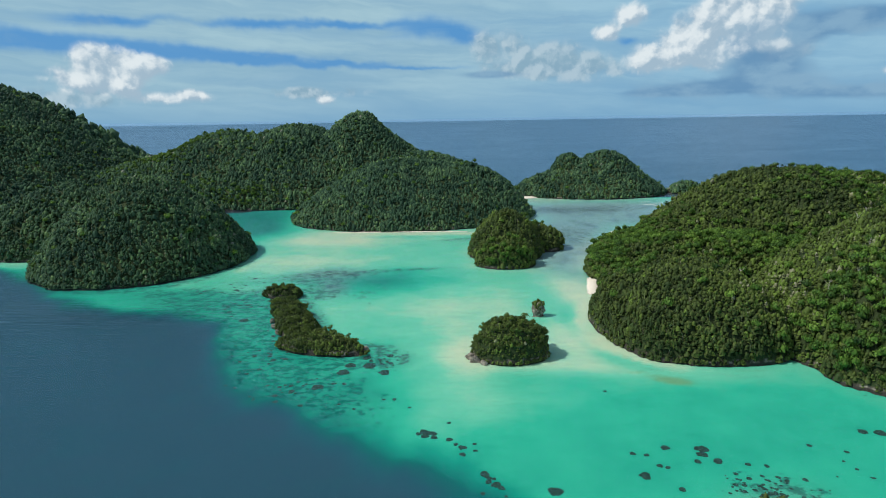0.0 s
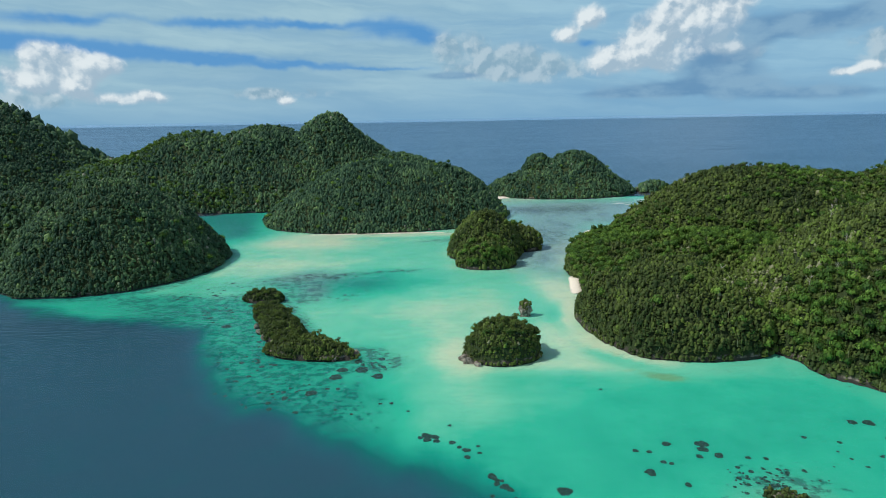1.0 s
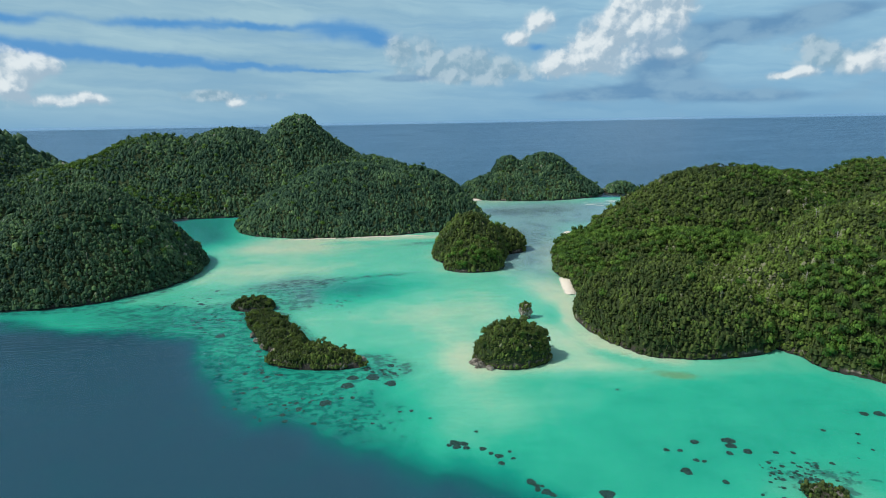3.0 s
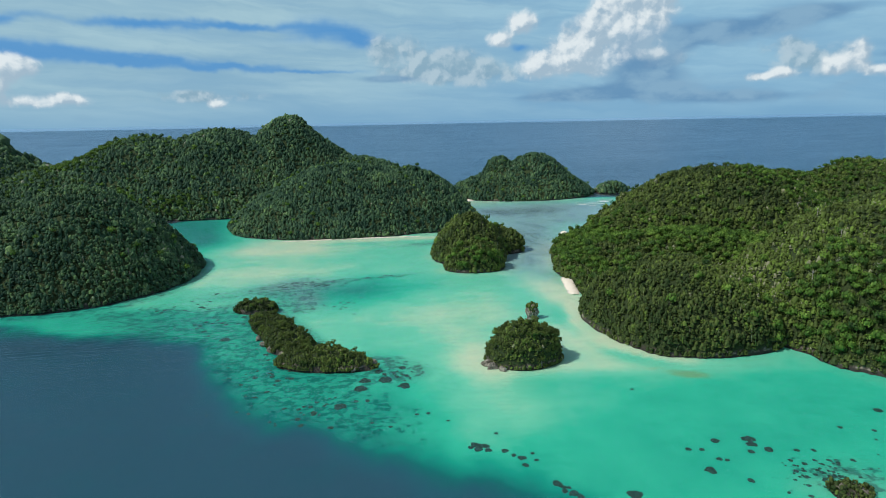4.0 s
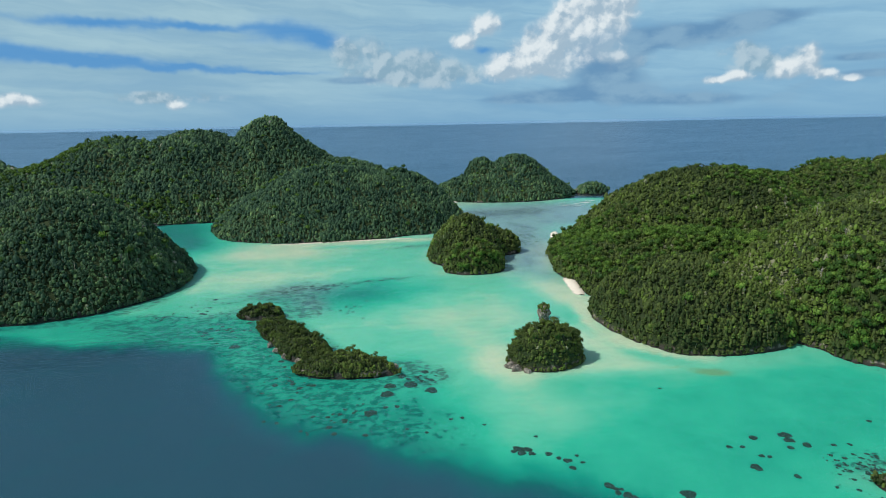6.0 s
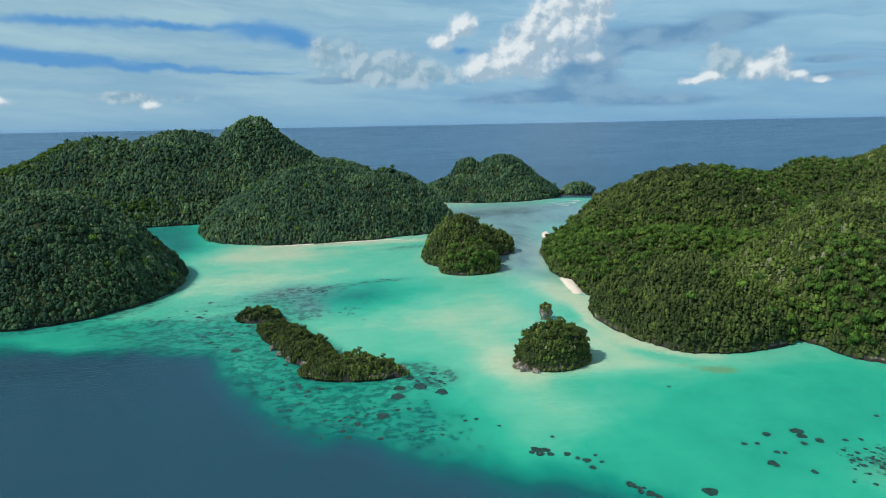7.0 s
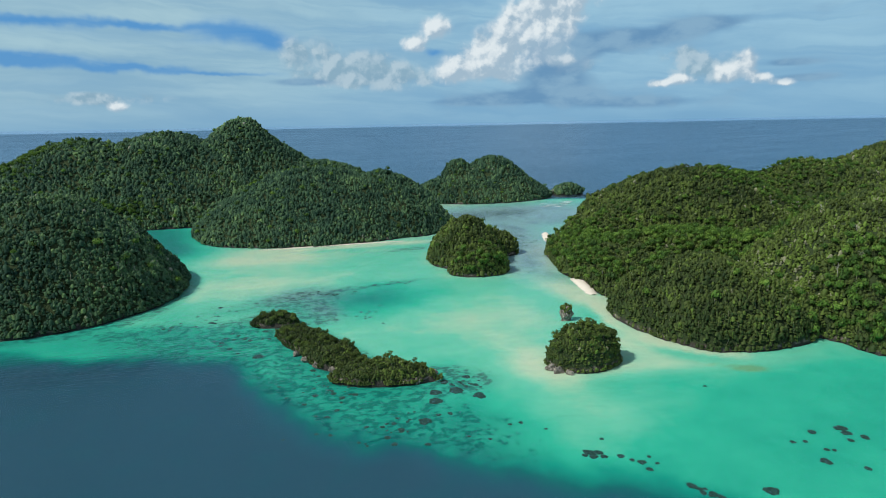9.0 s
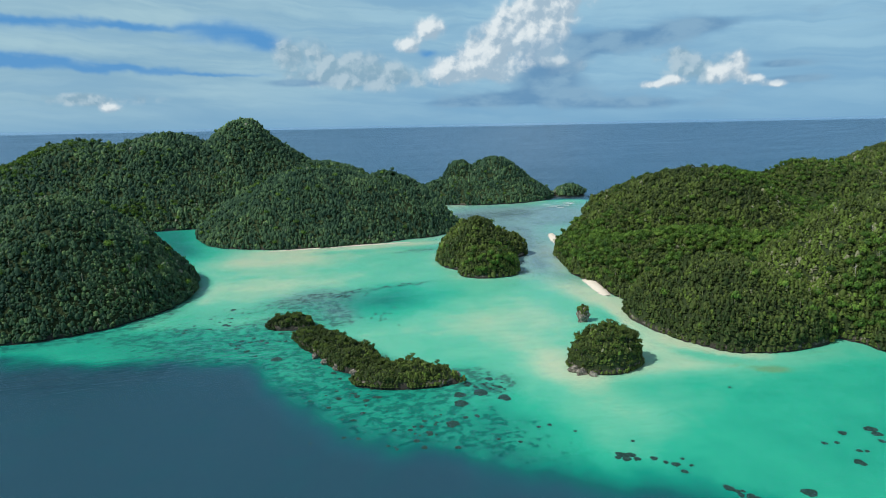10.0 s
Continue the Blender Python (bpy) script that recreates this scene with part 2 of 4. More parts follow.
def bed_colour(n):
    p = n.vec("MULTIPLY", spot(n), (1, 1, 0))
    deep = attribute(n, "deep")
    ripple = n.math("SUBTRACT", n.noise(p, 0.045, 6, 0.6), 0.5)
    fine = n.math("SUBTRACT", n.noise(p, 0.35, 5, 0.6), 0.5)
    v = n.math("ADD", deep, n.math("ADD", n.math("MULTIPLY", ripple, 0.26), n.math("MULTIPLY", fine, 0.06)), clamp=True)
    water = n.ramp(v, [(0.0, (0.58, 0.61, 0.43)), (0.10, (0.42, 0.60, 0.42)), (0.24, (0.150, 0.54, 0.372)), (0.40, (0.032, 0.45, 0.302)),
                       (0.56, (0.007, 0.31, 0.225)), (0.74, (0.006, 0.140, 0.135)), (0.90, (0.017, 0.094, 0.128)), (1.0, (0.024, 0.086, 0.126))])
    reef = attribute(n, "reef")
    water = n.mix(n.math("MULTIPLY", n.step(reef, 0.3, 0.8), n.math("SUBTRACT", 0.5, n.math("MULTIPLY", deep, 0.5))), water, n.mix(attribute(n, "silt"), (0.045, 0.29, 0.205), (0.15, 0.27, 0.24)))
    water = n.mix(n.math("MULTIPLY", n.step(n.math("ADD", attribute(n, "weed"), n.math("MULTIPLY", ripple, 0.9)), 0.25, 0.85), 0.7), water, (0.17, 0.32, 0.15))
    water = n.mix(n.math("MULTIPLY", attribute(n, "silt"), 0.85), water, (0.22, 0.35, 0.36))
    broad = n.noise(n.vec("MULTIPLY", p, (0.030, 0.016, 0)), 1.0, 5, 0.6, 0.5)
    water = n.mix(n.math("MULTIPLY", n.math("MULTIPLY", attribute(n, "silt"), n.step(broad, 0.46, 0.62)), 0.6), water, (0.10, 0.17, 0.19))
    patch = n.noise(p, 0.16, 7, 0.68)
    lump = n.noise(n.vec("MULTIPLY", p, (0.8, 1.0, 0)), 0.36, 5, 0.6)
    spots = n.math("ADD", n.math("MULTIPLY", patch, 0.5), n.math("MULTIPLY", lump, 0.5))
    at = n.math("SUBTRACT", 0.70, n.math("MULTIPLY", reef, 0.27))
    mask = n.step(spots, n.math("SUBTRACT", at, 0.02), n.math("ADD", at, 0.05))
    dark = n.mix(n.step(deep, 0.25, 0.45), (0.055, 0.105, 0.090), n.vec("MULTIPLY", water, (0.45, 0.42, 0.50)))
    return n.mix(n.math("MULTIPLY", mask, 0.82), water, dark)


M_BED = surface("sea_bed", bed_colour, 0.95, spec=0.0)


def build_water_material():
    m = bpy.data.materials.new("clear_sea_water")
    m.use_nodes = True
    n = Nodes(m.node_tree)
    p = spot(n)
    swell = n.noise(n.vec("MULTIPLY", p, (0.30, 0.75, 0)), 0.16, 4, 0.6)
    chop = n.noise(n.vec("MULTIPLY", p, (0.8, 1.5, 0)), 0.55, 5, 0.65)
    off = n.vec("MULTIPLY", n.vec("SUBTRACT", p, (-185, 318, 0)), (1 / 75, 1 / 20, 0))
    calm = n.math("EXPONENT", n.math("MULTIPLY", n.vec("DOT_PRODUCT", off, off), -1.0))
    train = n.noise(n.vec("MULTIPLY", p, (0.035, 0.42, 0)), 1.0, 2, 0.5, 0.4)
    h = n.math("ADD", n.math("ADD", n.math("MULTIPLY", swell, 1.0), n.math("MULTIPLY", chop, 0.5)), n.math("MULTIPLY", n.math("MULTIPLY", train, calm), 3.0))
    b = n.add("ShaderNodeBump", Strength=0.8, Distance=0.7)
    n.link(h, b.inputs["Height"])
    f = n.add("ShaderNodeFresnel", IOR=1.33)
    n.link(b.outputs[0], f.inputs["Normal"])
    g = n.add("ShaderNodeBsdfGlossy", Roughness=0.28)
    g.inputs[0].default_value = (0.58, 0.78, 1.0, 1.0)
    n.link(b.outputs[0], g.inputs["Normal"])
    t = n.add("ShaderNodeBsdfTransparent")
    mix = n.add("ShaderNodeMixShader")
    n.link(n.math("MULTIPLY", n.math("POWER", f.outputs[0], 1.15), n.math("MULTIPLY_ADD", n.noise(n.vec("MULTIPLY", p, (0.25, 1.0, 0)), 0.012, 4, 0.55), 0.4, 0.5)), mix.inputs[0])
    n.link(t.outputs[0], mix.inputs[1])
    n.link(g.outputs[0], mix.inputs[2])
    n.link(mix.outputs[0], n.add("ShaderNodeOutputMaterial").inputs[0])
    return m


M_WATER = build_water_material()

# ---- numeric helpers ----


def lattice(ix, iy, seed):
    h = (ix.astype(np.int64) * 374761393 + iy.astype(np.int64) * 668265263 + seed * 1442695041) & 0x7FFFFFFF
    h = ((h ^ (h >> 13)) * 1274126177) & 0x7FFFFFFF
    return ((h ^ (h >> 16)) & 0xFFFF) / 65535.0


def value_noise(x, y, seed=0):
    ix, iy = np.floor(x), np.floor(y)
    fx, fy = x - ix, y - iy
    fx, fy = fx * fx * (3 - 2 * fx), fy * fy * (3 - 2 * fy)
    a, b = lattice(ix, iy, seed), lattice(ix + 1, iy, seed)
    c, d = lattice(ix, iy + 1, seed), lattice(ix + 1, iy + 1, seed)
    return (a * (1 - fx) + b * fx) * (1 - fy) + (c * (1 - fx) + d * fx) * fy


def fbm(x, y, octaves=4, seed=0):
    """Sum of noises, about -1 to 1."""
    total, amp = 0.0, 0.5
    for k in range(octaves):
        total = total + amp * (2 * value_noise(x * 2 ** k, y * 2 ** k, seed + 7 * k) - 1)
        amp *= 0.5
    return total


def smooth(v, lo, hi):
    u = np.clip((v - lo) / (hi - lo), 0, 1)
    return u * u * (3 - 2 * u)


def sheet(name, verts, tris, material, fields=()):
    """A mesh object from arrays of corners and triangles; fields: named values, one for each corner."""
    verts, tris = np.asarray(verts, dtype=np.float32), np.asarray(tris, dtype=np.int32)
    me = bpy.data.meshes.new(name)
    me.vertices.add(len(verts))
    me.vertices.foreach_set("co", verts.ravel())
    me.loops.add(tris.size)
    me.loops.foreach_set("vertex_index", tris.ravel())
    me.polygons.add(len(tris))
    me.polygons.foreach_set("loop_start", np.arange(0, tris.size, 3, dtype=np.int32))
    for key, values in fields:
        a = me.attributes.new(key, "FLOAT", "POINT")
        a.data.foreach_set("value", np.asarray(values, dtype=np.float32))
    me.update(calc_edges=True)
    me.materials.append(material)
    return new(name, me)


def shade_smooth(ob):
    me = ob.data
    me.polygons.foreach_set("use_smooth", np.ones(len(me.polygons), dtype=bool))
    return ob


def part(name, bm, material, parent, label=""):
    me = bpy.data.meshes.new(name)
    bm.to_mesh(me)
    bm.free()
    me.materials.append(material)
    ob = new(name, me)
    ob.parent = parent
    return tagged(ob, label)


# ---- the islands' ground: hills as x, y, half length, half width, turn, height, roundness, squareness ----
ISLANDS = {
    "round_islet": dict(hills=[(28.5, 252, 17, 13, 5, 15.2, 0.48, 2.2)], step=1.0, trees=0),
    "long_islet": dict(hills=[(-95, 352, 14, 9, -12, 4.5, 0.5, 2.2), (-79, 305, 34, 10.5, -67, 6.0, 0.5, 2.4), (-55, 263, 24, 9.5, -17, 5.5, 0.5, 2.4)], step=1.0, trees=0),
    "low_islet": dict(hills=[(87, 141, 5.0, 4.5, 0, 0.9, 0.5, 2.2)], step=0.8, trees=0),
    "channel_island": dict(hills=[(45, 426, 22, 19, -8, 14, 0.6, 2.2), (49, 466, 29, 40, -12, 27, 0.8, 2.1), (76, 480, 21, 19, 0, 13, 0.6, 2.2)], step=2.0, trees=2.7),
    "western_hill": dict(hills=[(-223, 457, 77, 87, 0, 59, 1.0, 2.05), (-312, 512, 72, 60, 0, 46, 0.7, 2.2)], step=3.0, trees=2.5),
    "main_island": dict(
        hills=[(-40, 705, 128, 146, 0, 54, 1.1, 2.6), (31, 682, 70, 112, 0, 51, 1.12, 2.2), (-20, 806, 90, 110, 0, 58, 0.9, 2.0), (-116, 872, 106, 110, 0, 112, 1.75, 2.0), (-72, 856, 80, 95, 0, 76, 1.2, 2.0), (-207, 905, 100, 135, 0, 95, 0.8, 2.2),
               (-305, 900, 115, 150, 0, 83, 0.8, 2.2), (-230, 900, 330, 182, 0, 72, 1.0, 2.5), (-700, 900, 350, 400, 0, 166, 2.4, 2.2)],
        step=5.0, trees=3.7),
    "far_island": dict(hills=[(205, 860, 106, 92, 0, 32, 0.85, 2.2), (179, 875, 42, 60, 0, 50, 1.5, 2.0), (227, 870, 82, 95, 0, 52, 1.4, 2.0)], step=4.0, trees=3.6),
    "outer_islet": dict(hills=[(329, 830, 24, 20, 0, 11, 0.6, 2.2)], step=2.0, trees=3.2),
    "eastern_island": dict(
        hills=[(119, 286, 48, 53, 0, 29, 0.55, 2.3), (277, 500, 117, 106, 0, 58, 1.1, 2.0), (205, 476, 55, 50, 0, 29, 0.8, 2.0), (177, 252, 36, 28, 0, 30, 0.65, 2.1), (187, 228, 40, 30, 0, 21, 0.6, 2.2), (335, 600, 100, 100, 0, 40, 0.8, 2.1),
               (156, 436, 98, 50, 68, 9, 0.5, 2.4), (243, 508, 66, 62, 0, 10, 0.5, 2.2), (133, 385, 40, 56, 0, 15, 0.5, 2.2), (190, 402, 62, 46, 0, 17, 0.5, 2.2), (107, 350, 18, 36, -8, 7, 0.5, 2.2),
               (272, 262, 130, 112, 0, 66, 0.8, 2.1), (400, 600, 100, 95, 0, 40, 0.9, 2.1), (500, 560, 105, 110, 0, 52, 0.9, 2.1), (628, 560, 108, 125, 0, 72, 0.9, 2.1), (430, 400, 250, 230, 0, 20, 0.5, 2.6)],
        step=3.5, trees=2.5),
}


def hill_radius(hill, x, y):
    cx, cy, a, b, turn, top, q, n = hill
    c, s = math.cos(radians(turn)), math.sin(radians(turn))
    u, v = ((x - cx) * c + (y - cy) * s) / a, (-(x - cx) * s + (y - cy) * c) / b
    return (np.abs(u) ** n + np.abs(v) ** n) ** (1 / n)


def land(hills, x, y):
    """Height of the ground over the sea; under water it falls away."""
    size = max(h[2] for h in hills)
    wob = fbm(x / 22, y / 22, 3, 3) * min(3.0, size * 0.09) + fbm(x / 5, y / 5, 2, 9) * 0.8
    trim = min(2.2, size * 0.04)
    total, out = 0.0, np.full(np.shape(x), -99.0)
    for h in hills:
        gap = (1 - hill_radius(h, x, y)) * min(h[2], h[3]) + wob - trim
        r = np.clip(1 - gap / min(h[2], h[3]), 0, None)
        total = total + (h[5] * np.clip(1 - r * r, 0, 1) ** h[6]) ** 7
        out = np.maximum(out, gap * 3.0)
    up = total ** (1 / 7)
    rough = np.clip(up / 14, 0, 1)
    up = up + rough * (fbm(x / 45, y / 45, 3, 21) * 4.0 + fbm(x / 17, y / 17, 3, 5) * 3.4)
    cliff = 1.0 * smooth(up, 0.0, 1.0)
    return np.where(total > 0, up + cliff, np.maximum(out, -6))


def slope(hills, x, y):
    e = 1.5
    return np.hypot(land(hills, x + e, y) - land(hills, x - e, y), land(hills, x, y + e) - land(hills, x, y - e)) / (2 * e)


def extent(hills, more=6):
    rs = [(h, math.hypot(h[2], h[3]) if h[4] else None) for h in hills]
    xs = [h[0] + s * (d or h[2]) for h, d in rs for s in (-1, 1)]
    ys = [h[1] + s * (d or h[3]) for h, d in rs for s in (-1, 1)]
    return min(xs) - more, max(xs) + more, min(ys) - more, max(ys) + more


def grid(x0, x1, y0, y1, step):
    xs, ys = np.arange(x0, x1 + step, step), np.arange(y0, y1 + step, step)
    return np.meshgrid(xs, ys)


def grid_faces(nx, ny, keep=None):
    i = (np.arange(ny - 1)[:, None] * nx + np.arange(nx - 1)[None]).ravel()
    if keep is not None:
        k = keep.ravel()
        i = i[k[i] | k[i + 1] | k[i + nx] | k[i + nx + 1]]
    return np.concatenate([np.stack([i, i + 1, i + nx + 1], 1), np.stack([i, i + nx + 1, i + nx], 1)])


def compact(verts, tris):
    used = np.unique(tris)
    where = np.zeros(len(verts), dtype=np.int64)
    where[used] = np.arange(len(used))
    return verts[used], where[tris]


ISLAND_LABELS = {
    "round_islet": "small round limestone islet under dense green shrubs",
    "long_islet": "long curved limestone islet with pale undercut rock edge",
    "low_islet": "tiny low rock islet with a bush on top",
    "channel_island": "small two-humped forested island beside the shallow channel",
    "western_hill": "steep dome-shaped forested island beside deep blue water",
    "main_island": "large forested limestone island with a pointed peak",
    "far_island": "distant twin-peaked forested island before the open sea",
    "outer_islet": "distant small rounded green islet beside breaking waves",
    "eastern_island": "large sunlit forested island with white sand coves",
}


def build_island(name):
    spec = ISLANDS[name]
    x, y = grid(*extent(spec["hills"]), spec["step"])
    z = land(spec["hills"], x, y)
    tris = grid_faces(x.shape[1], x.shape[0], z > -2.5)
    verts, tris = compact(np.stack([x, y, z], -1).reshape(-1, 3), tris)
    ob = shade_smooth(sheet(name, verts, tris, M_GROUND))
    return tagged(ob, ISLAND_LABELS[name], "island", "islands in the lagoon", "structure")


for island_name in ISLANDS:
    build_island(island_name)

# ---- sea bed and sea ----
SHELF = [(-430, 480), (-310, 415), (-262, 372), (-222, 339), (-182, 324), (-146, 313), (-121, 295), (-104, 256), (-89, 224), (-64, 199), (-45, 188), (-27, 178), (-8, 172), (4, 160), (14, 142), (32, 112), (60, 40)]


def side_distance(x, y, line):
    """Distance from a line of points, positive to its left as the line runs."""
    best, sign = np.full(x.shape, 1e9), np.ones(x.shape)
    for (ax, ay), (bx, by) in zip(line[:-1], line[1:]):
        dx, dy = bx - ax, by - ay
        u = np.clip(((x - ax) * dx + (y - ay) * dy) / (dx * dx + dy * dy), 0, 1)
        d = np.hypot(x - ax - u * dx, y - ay - u * dy)
        near = d < best
        best = np.where(near, d, best)
        sign = np.where(near, np.sign(dx * (y - ay) - dy * (x - ax)), sign)
    return best * sign


def blob(x, y, cx, cy, a, b, turn=0):
    c, s = math.cos(radians(turn)), math.sin(radians(turn))
    u, v = ((x - cx) * c + (y - cy) * s) / a, (-(x - cx) * s + (y - cy) * c) / b
    return np.exp(-(u * u + v * v))


def shore_gap(x, y):
    gap = np.full(x.shape, 1e9)
    for spec in ISLANDS.values():
        for h in spec["hills"]:
            gap = np.minimum(gap, (hill_radius(h, x, y) - 1) * min(h[2], h[3]))
    return gap


def bed_fields(x, y):
    """How deep the water looks, 0 dry sand to 1 open sea, and how much reef grows."""
    d = side_distance(x, y, SHELF) + fbm(x / 30, y / 30, 4, 31) * 11 + fbm(x / 8, y / 8, 2, 35) * 3
    deep = 0.40 + 0 * x
    deep += -0.13 * smooth(y, 190, 330) + 0.03 * fbm(x / 60, y / 40, 3, 41)
    # pools; the two behind the western hill are darkened to show reflected forest
    deep += 0.34 * blob(x, y, -40, 384, 42, 30, 8) - 0.12 * blob(x, y, 12, 320, 45, 45) + 0.5 * blob(x, y, -235, 680, 90, 90)
    deep += 0.04 * blob(x, y, 110, 190, 60, 30) + 0.05 * blob(x, y, 40, 165, 50, 25) + 0.33 * blob(x, y, -182, 575, 36, 62) + 0.22 * blob(x, y, -225, 364, 90, 32, -20)
    # sand banks
    deep -= 0.27 * blob(x, y, -100, 522, 48, 30, -8) + 0.26 * blob(x, y, -30, 552, 80, 9, -3)
    deep -= 0.30 * blob(x, y, 66, 268, 20, 24) + 0.17 * blob(x, y, 66, 236, 50, 10, -12) + 0.20 * blob(x, y, 8, 250, 14, 40)
    deep -= 0.28 * blob(x, y, 80, 335, 11, 55, 6) + 0.12 * blob(x, y, 10, 205, 30, 16) + 0.16 * blob(x, y, -110, 440, 60, 30)
    deep -= 0.15 * blob(x, y, 110, 470, 14, 60, -15) + 0.14 * blob(x, y, 100, 775, 60, 30)
    gap = shore_gap(x, y)
    edge = (hill_radius(ISLANDS["eastern_island"]["hills"][0], x, y) - 1) * 50
    cove = smooth(y, 222, 245) * smooth(x, 112, 84)
    deep += (0.11 * np.exp(-((edge - 9) / 4.5) ** 2) - 0.26 * smooth(edge, 6, 1)) * cove
    deep -= 0.07 * smooth(gap, 16, 0) * smooth(d, 0, 40)
    deep = np.clip(deep, 0.03, 0.66)
    # the slope down to the deep, and the open sea beyond the far reef
    fall = smooth(d, 26 + 18 * smooth(x, -60, -15), -4 - 24 * smooth(x, -60, -15)) ** 1.1
    deep = np.maximum(deep, 0.36 + (fall - 0.30) * 0.92)
    outer = smooth(y + 0.25 * np.abs(x - 150) + fbm(x / 60, y / 60, 3, 51) * 30, 775, 830)
    outer = np.maximum(outer, smooth(np.hypot(x, y - 400), 900, 1000))
    deep = np.maximum(deep, outer)
    shelf = smooth(d, 0, 12) * smooth(d, 66, 28) * smooth(x, 0, -40) * smooth(x, -200, -135)
    deep = np.where(deep < 0.6, deep + 0.17 * shelf, deep)
    reef = 0.10 + 0.68 * shelf
    reef += 0.8 * blob(x, y, -75, 400, 26, 22, 8) + 0.45 * blob(x, y, -120, 385, 50, 22, -10) + 0.7 * blob(x, y, -30, 412, 52, 4, 9)
    reef += 0.6 * blob(x, y, 22, 520, 40, 12, 8) + 0.7 * blob(x, y, 112, 540, 40, 70) + 0.75 * blob(x, y, 160, 690, 95, 45) + 0.35 * blob(x, y, 70, 415, 26, 30)
    reef += 0.5 * blob(x, y, -25, 246, 12, 9) + 0.75 * blob(x, y, 92, 149, 22, 12) + 0.55 * blob(x, y, -68, 362, 12, 26, 20)
    rim = (hill_radius(ISLANDS["western_hill"]["hills"][0], x, y) - 1) * 77
    deep = np.where(deep < 0.6, deep + 0.14 * smooth(rim, 12, 1), deep)
    reef += 0.5 * smooth(rim, 14, 2) + 0.5 * blob(x, y, -165, 358, 60, 18, -14)
    # reef band hugging the long islet, darkened further for its reflection in the water
    own = np.minimum.reduce([(hill_radius(h, x, y) - 1) * min(h[2], h[3]) for h in ISLANDS["long_islet"]["hills"]])
    reef += 0.7 * smooth(own, 13, 2)
    deep = np.where(deep < 0.6, deep + 0.10 * smooth(own, 12, 2), deep)
    reef += 0.3 * blob(x, y, 160, 205, 30, 12) + 0.4 * blob(x, y, 118, 226, 24, 5)
    reef = np.clip(reef, 0, 0.8) * smooth(deep, 0.97, 0.72)
    silt = blob(x, y, 118, 560, 45, 110, -10) + 0.9 * blob(x, y, 205, 640, 75, 75) + blob(x, y, 170, 705, 120, 55) + 0.8 * blob(x, y, 82, 440, 24, 50) + 0.5 * blob(x, y, -78, 405, 28, 18) + 0.5 * blob(x, y, -69, 368, 9, 20, 15)
    weed = blob(x, y, 89, 223, 10, 4, -20) + 0.6 * blob(x, y, 77, 231, 6, 2, -15) + 0.5 * blob(x, y, 128, 232, 22, 3, 5) + 0.45 * blob(x, y, 76, 252, 3, 20, 20)
    return deep, reef, np.clip(silt, 0, 1), np.clip(weed, 0, 1)


RISE_FROM, SEA_END, SEA_TOP = 1300.0, 4850.0, 114.0


def far_rise(r):
    """The open sea is drawn up a little far out, so that its rim stands at the horizon."""
    return SEA_TOP * np.clip((r - RISE_FROM) / (SEA_END - RISE_FROM), 0, 1) ** 2


def disc(drop):
    """A round sheet out to the horizon."""
    spokes = np.linspace(0, 2 * math.pi, 193)[:-1]
    radii = np.concatenate([[0.5], np.geomspace(40, SEA_END, 70)])
    r, a = np.meshgrid(radii, spokes, indexing="ij")
    verts = np.stack([r * np.sin(a) - 50, r * np.cos(a), far_rise(r) - drop], -1).reshape(-1, 3)
    k, m = np.meshgrid(np.arange(len(radii) - 1), np.arange(192), indexing="ij")
    i, j = (k * 192 + m).ravel(), (k * 192 + (m + 1) % 192).ravel()
    return verts, np.concatenate([np.stack([i, j + 192, i + 192], 1), np.stack([i, j, j + 192], 1)])


def build_sea():
    x, y = grid(-500, 420, 40, 900, 3.3)
    deep, reef, silt, weed = bed_fields(x, y)
    z = -0.15 - 1.2 * deep - 1.2 * smooth(deep, 0.84, 1.0)
    verts, tris = np.stack([x, y, z], -1).reshape(-1, 3), grid_faces(x.shape[1], x.shape[0])
    low, low_tris = disc(16.0)
    bed = sheet("seabed", np.concatenate([verts, low]), np.concatenate([tris, low_tris + len(verts)]), M_BED,
                [("deep", np.concatenate([deep.ravel(), np.ones(len(low))])), ("reef", np.concatenate([reef.ravel(), np.zeros(len(low))])), ("silt", np.concatenate([silt.ravel(), np.zeros(len(low))])), ("weed", np.concatenate([weed.ravel(), np.zeros(len(low))]))])
    tagged(shade_smooth(bed), "pale sand and reef bed falling into deep water", "seabed", kind="structure")
    verts, tris = disc(0.0)
    sea = sheet("water", verts, tris, M_WATER)
    tagged(shade_smooth(sea), "clear turquoise lagoon water and dark blue sea", "water", kind="structure")


build_sea()

# ---- forest ----
CORE = np.array([(1, 0, 0), (0, 1, 0), (-1, 0, 0), (0, -1, 0), (0, 0, 1), (0, 0, -1)], dtype=float)
CORE_FACES = np.array([(0, 1, 4), (1, 2, 4), (2, 3, 4), (3, 0, 4), (1, 0, 5), (2, 1, 5), (3, 2, 5), (0, 3, 5)])


